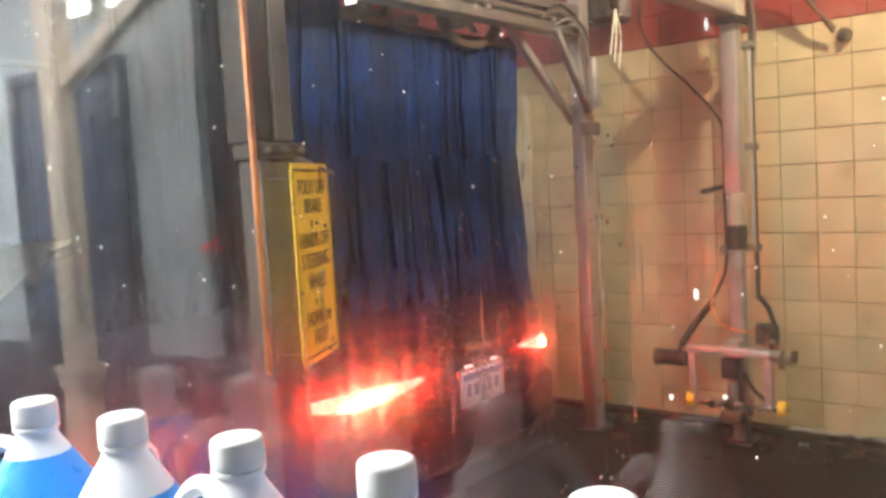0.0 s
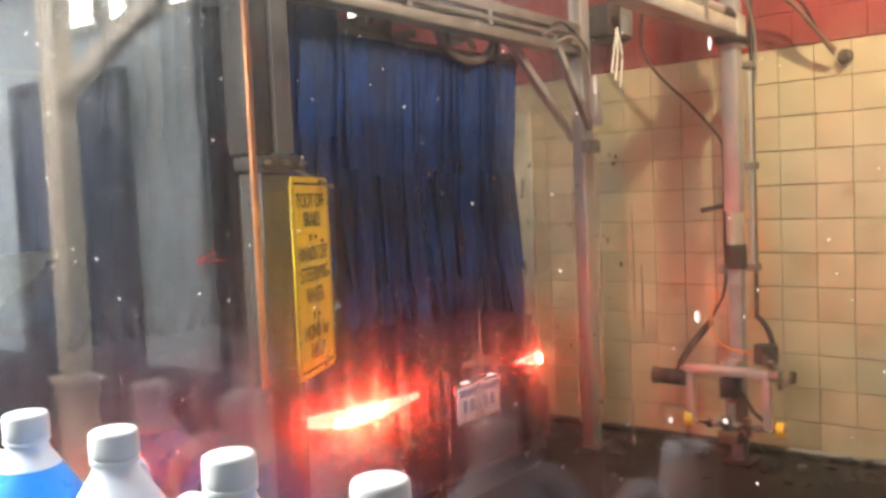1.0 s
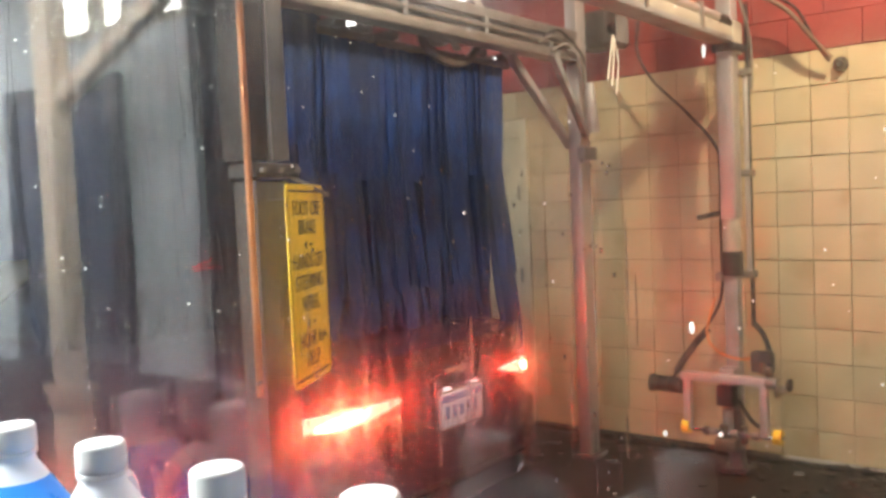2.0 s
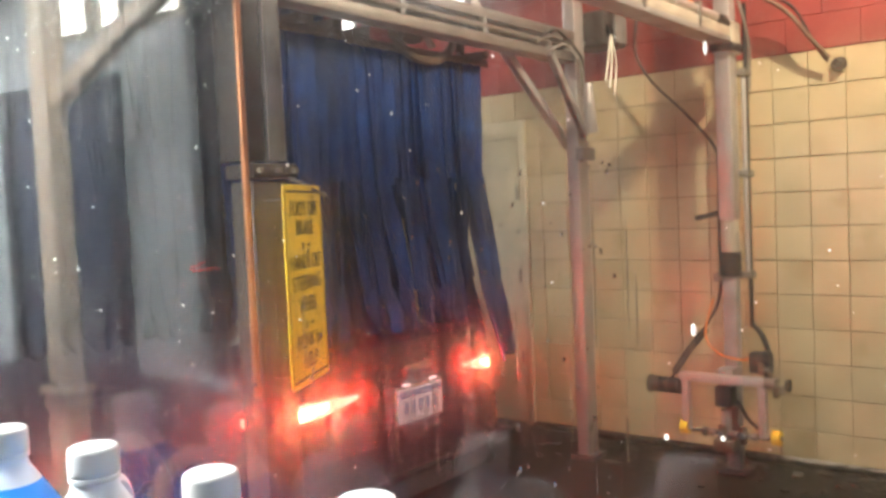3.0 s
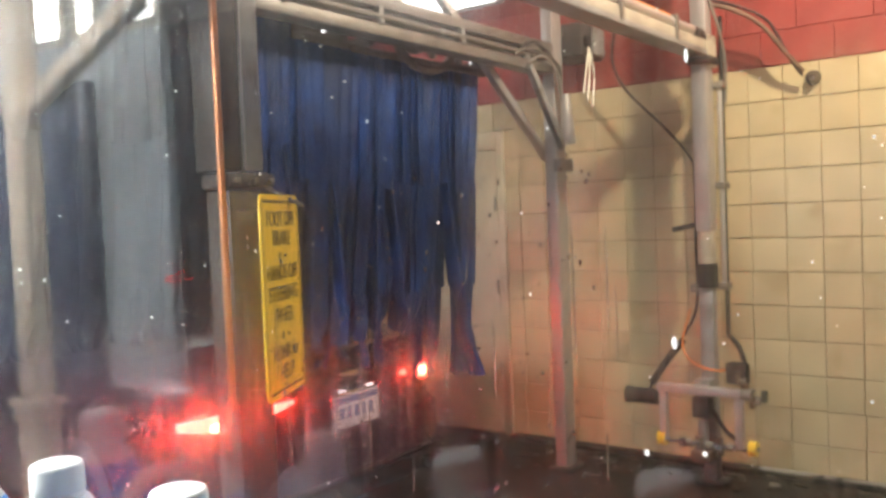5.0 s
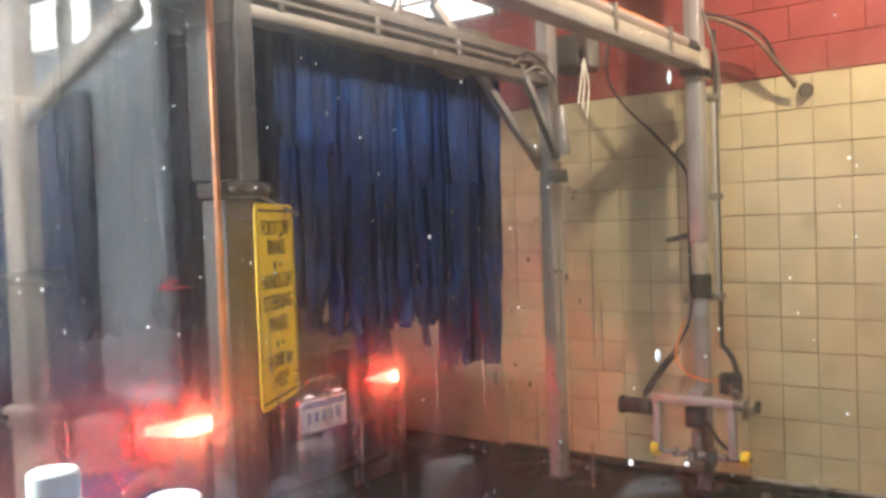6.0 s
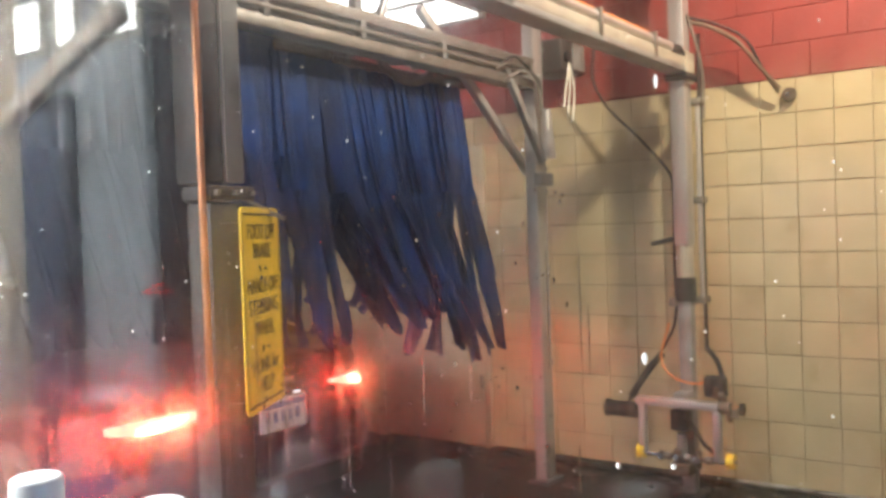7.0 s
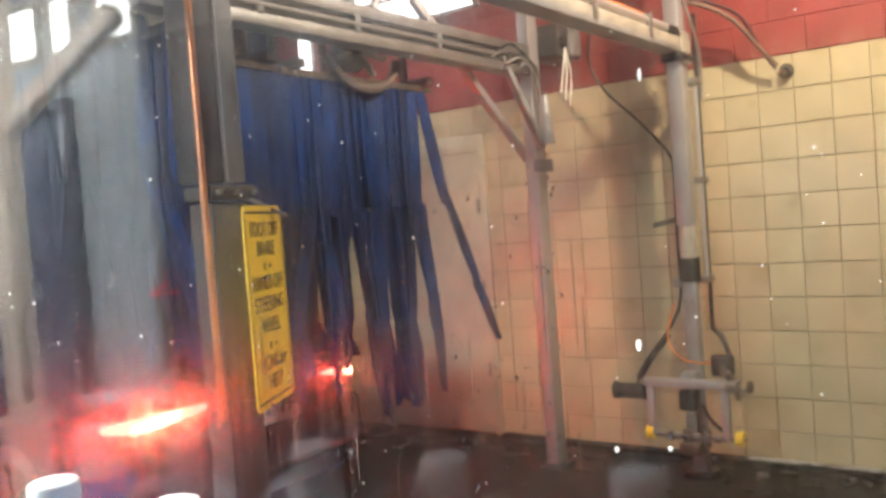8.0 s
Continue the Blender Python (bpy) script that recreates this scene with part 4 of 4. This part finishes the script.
# ---- water on the window ----


def on_pane(y, z, off=0.0):
    return W @ Vector((0.0165 + off, y, z))


spots = bmesh.new()
rs = random.Random(11)
for k in range(85):
    y, z = -0.46 + rs.random() ** 1.3 * 0.85, EYE - 0.26 + rs.random() * 0.46
    r = (0.00048 + 0.0006 * rs.random() ** 2.5) * (1.1 + 0.6 * y)
    bmesh.ops.create_icosphere(spots, subdivisions=2, radius=1.0, matrix=Matrix.Translation((0.0168, y, z)) @ Matrix.Diagonal((0.0006, r, r * rs.uniform(1, 1.3), 1)))
for y, z, ry, rz in ((-0.331, EYE + 0.0895, 0.0013, 0.0044), (-0.319, EYE - 0.0795, 0.0019, 0.0040), (-0.30, EYE - 0.148, 0.0015, 0.0021), (-0.335, EYE - 0.145, 0.0016, 0.0017)):
    bmesh.ops.create_icosphere(spots, subdivisions=2, radius=1.0, matrix=Matrix.Translation((0.0168, y, z)) @ Matrix.Diagonal((0.0008, ry, rz, 1)))
spot_ob = hall(part("water_spots", spots, SPOT, None, "", 60))
tagged(spot_ob, "small white dried water spots on the window glass", "water spots", kind="stuff")
beads = bmesh.new()
for k in range(1000):
    y, z = -0.27 + rs.random() * 0.60, EYE - 0.27 + rs.random() ** 1.5 * 0.30
    r = 0.0005 + 0.0010 * rs.random() ** 2
    bmesh.ops.create_icosphere(beads, subdivisions=1, radius=1.0, matrix=Matrix.Translation((0.0166, y, z)) @ Matrix.Diagonal((r * 0.7, r, r * rs.uniform(1, 1.6), 1)))
for k in range(20):
    y, z = -0.30 + rs.random() * 0.60, EYE - 0.20 + rs.random() * 0.16
    n = rs.uniform(0.012, 0.045)
    bmesh.ops.create_icosphere(beads, subdivisions=2, radius=1.0, matrix=Matrix.Translation((0.0165, y, z)) @ Matrix.Diagonal((0.0003, rs.uniform(0.0003, 0.0007), n, 1)))
bead_ob = hall(part("water_drops", beads, glass("water"), None, "", 80))
tagged(bead_ob, "clear water drops and runs on the window glass", "water drops", kind="stuff")
bead_ob.visible_shadow = False

# ---- blocks of the red upper wall ----
BLOCK_MESH = mesh_of("block", box((-0.012, -0.2008, -0.0984), (0.012, 0.2008, 0.0984), 0.003), RED)
rb = random.Random(9)
for row in range(7):
    for col in range(1, 13):
        b = new("block", BLOCK_MESH)
        b.parent = wall_upper
        b.matrix_world = pose(WALL_X + 0.002 + rb.uniform(-0.001, 0.001), 0.1 + (col + 0.5 * (row % 2)) * 0.405, TOP + 0.1 + row * 0.2, 0, 0, 0)

# ---- tiles of the wall ----
TILE_MESH = mesh_of("tile", box((-0.012, -0.0994, -0.0982), (0.012, 0.0994, 0.0982), 0.003), TILE)
PHASE = 0.994 % ROW
rest = []
rt = random.Random(5)
for row in range(12):
    for col in range(-19, 65):
        y, z = PHASE + (col + 0.5) * ROW, (row + 0.5) * ROW
        if 3.36 < y < 4.38 and z < 2.13:
            continue
        if 0.35 < y < 5.2:
            t = new("tile", TILE_MESH)
            t.parent = wall_far
            t.matrix_world = pose(WALL_X + 0.010 + rt.uniform(-0.0015, 0.0015), y + rt.uniform(-0.002, 0.002), z, rt.uniform(-0.3, 0.3), 0, 0)
        else:
            rest.append((y, z))
verts, faces = [], []
for y, z in rest:
    n = len(verts)
    for x, h in ((WALL_X + 0.02, 0.0985), (WALL_X, 0.0985), (WALL_X - 0.002, 0.095)):
        verts += [(x, y - h, z - h), (x, y + h, z - h), (x, y + h, z + h), (x, y - h, z + h)]
    for a in (0, 4):
        for k in range(4):
            faces.append((n + a + k, n + a + (k + 1) % 4, n + a + 4 + (k + 1) % 4, n + a + 4 + k))
    faces.append((n + 8, n + 9, n + 10, n + 11))
me = bpy.data.meshes.new("tiles_rest")
me.from_pydata(verts, [], faces)
me.materials.append(TILE)
far_tiles = new("tiles_rest", me)
far_tiles.parent = wall_far
tagged(far_tiles, "cream glazed wall tiles further along the bay", kind="stuff")
foam = part("foam", bmesh.new(), material("grey_soap_foam", (0.36, 0.34, 0.30), 0.6))
fb = bmesh.new()
rf = random.Random(8)
for k in range(90):
    y = 0.2 + rf.random() * 1.35
    r = rf.uniform(0.006, 0.02)
    bmesh.ops.create_icosphere(fb, subdivisions=1, radius=1.0, matrix=Matrix.Translation((WALL_X - 0.03 - 0.05 * rf.random(), y, 0.037)) @ Matrix.Diagonal((r, r * 2.2, r * 0.5, 1)))
fb.to_mesh(foam.data)
fb.free()
tagged(foam, "white soap foam left on the kerb by the wall", "foam", kind="stuff")
sl = bmesh.new()
for k in range(230):
    y = 0.6 + rf.random() * 4.6
    x = WALL_X - 0.06 - abs(rf.gauss(0, 0.22))
    if y > 3.3 and x > 5.2:
        continue
    r = rf.uniform(0.010, 0.036)
    bmesh.ops.create_icosphere(sl, subdivisions=1, radius=1.0, matrix=Matrix.Translation((x, y, 0.0)) @ pose(0, 0, 0, 0, 0, rf.uniform(0, 180)) @ Matrix.Diagonal((r, r * rf.uniform(1, 2.5), r * rf.uniform(0.25, 0.8), 1)))
for v in sl.verts:
    v.co += Vector((rf.uniform(-1, 1), rf.uniform(-1, 1), rf.uniform(-0.5, 1))) * 0.006
sludge = part("wet_debris", sl, SLUDGE)
tagged(sludge, "dark wet dirt and debris along the wall foot", "debris", kind="stuff")
kerb = struct("kerb", box((WALL_X - 0.10, Y0, 0.0), (WALL_X - 0.004, 3.33, 0.035), 0.01), CONCRETE, "low wet concrete kerb along the tiled wall")


# ---- what moves ----
# seconds, shift and rise of the curtain, lean of the top, middle and end of its strips, gathering of the ends
SWAY = [
    (0.0, 0.07, 0.06, 0.0, 0.0, -1.0, 0.0),
    (0.8, 0.05, 0.06, -1.0, 0.0, -1.0, 0.0),
    (1.5, 0.01, 0.06, 0.0, 0.0, 1.0, 0.0),
    (2.1, -0.08, 0.08, 2.0, 3.0, 5.0, 0.0),
    (2.8, -0.22, 0.08, 4.0, 8.0, 13.0, 0.0),
    (3.0, -0.26, 0.07, 4.0, 9.0, 14.0, 0.0),
    (3.5, -0.37, 0.03, 5.0, 12.0, 20.0, 0.0),
    (4.0, -0.38, 0.01, 2.0, 4.0, 13.0, 0.0),
    (4.2, -0.34, 0.02, 0.0, 0.0, 7.0, 0.0),
    (4.5, -0.29, 0.03, -2.0, -4.0, -6.0, 0.0),
    (4.7, -0.19, 0.06, -3.0, -6.0, -9.0, 0.0),
    (5.2, -0.02, 0.11, -5.0, -8.0, -13.0, 0.0),
    (5.8, 0.13, 0.14, 0.0, -3.0, -13.0, 0.0),
    (6.0, 0.22, 0.16, 0.0, -1.0, -4.0, 0.0),
    (6.2, 0.23, 0.16, 3.0, 3.0, 1.0, 0.05),
    (6.5, 0.17, 0.14, 11.0, 15.0, 18.0, 0.15),
    (6.8, 0.03, 0.12, 10.0, 15.0, 16.0, 0.3),
    (7.0, -0.07, 0.11, 12.0, 21.0, 27.0, 0.4),
    (7.2, -0.16, 0.07, 8.0, 17.0, 30.0, 0.8),
    (7.4, -0.25, 0.04, 7.0, 17.0, 38.0, 1.0),
    (7.55, -0.3, 0.02, 6.0, 14.0, 38.0, 0.9),
    (7.7, -0.33, 0.01, 3.0, 9.0, 27.0, 0.5),
    (7.85, -0.36, 0.0, 1.0, 5.0, 13.0, 0.2),
    (8.0, -0.39, 0.0, 0.0, 2.0, 4.0, 0.0),
]
CAR = [(0.0, 2.35), (1.5, 2.37), (2.2, 2.48), (3.0, 2.67), (3.5, 2.74), (4.0, 2.80), (4.5, 2.86), (5.2, 2.97), (6.0, 3.12), (6.5, 3.22), (7.0, 3.31), (7.5, 3.385), (8.0, 3.445)]


def motions():
    walk(car, [(t, pose(3.115, y, 0)) for t, y in CAR])
    walk(rear, [(r[0], pose(0.4 * r[1] * math.sin(1.6 * r[0]), 5.3, CZ)) for r in SWAY])
    walk(curtain, [(r[0], pose(r[1], 0, r[2])) for r in SWAY])
    for pieces, x, y, z, twist, r1, r2 in STRIPS:
        rows = ([], [], [])
        trailing = x == TRAIL and y < 2.85
        u = x - 1.15 * (y - 2.80)
        clump = (math.floor(u / 0.27) + 0.5) * 0.27 - u  # way to the middle of its bunch
        for t, dx, dz, *lean, gather in SWAY:
            tail_y = next(y0 + (y1 - y0) * (t - t0) / (t1 - t0) for (t0, y0), (t1, y1) in zip(CAR, CAR[1:]) if t0 <= t <= t1)
            on_car = max(0.0, min(1.0, (y + 0.15 - tail_y) / 0.25)) if x + dx > 2.15 else 0.0
            loose = 0.35 + 0.65 * min(1, max(0, (t - 5.5) / 1.2))
            share = 1.0 if x > 3.0 else 0.3
            if trailing and t > 7.7:
                lean = (18, 25, 34)
            bunch = min(1.0, max(0.12, (t - 7.4) / 0.5))
            place = Vector((x, y, z))
            for k in range(3):
                a = lean[k] * share * (0.85 + 0.3 * r1) + gather * (5, 30, 18)[k] * max(0.0, 4.1 - x) * share
                a += (1.5, 4, 7)[k] * loose * math.sin(2.2 * t + 6.28 * (r2, r1, r2 + r1)[k] - 0.5 * k)
                a += (0, 85, 15)[k] * clump * bunch
                m = pose(*place, (1, -1.5, -2)[k] * (0.5 + r2) * 2 * on_car + 2 * (r1 - 0.5), -a, (8, 22, 40)[k] * (r2 - 0.5) + (0, twist, twist)[k])
                rows[k].append((t, m))
                if k < 2:
                    place = m @ Vector((0, 0, -SEG[k]))
        for ob, keys in zip(pieces, rows):
            walk(ob, keys)


motions()
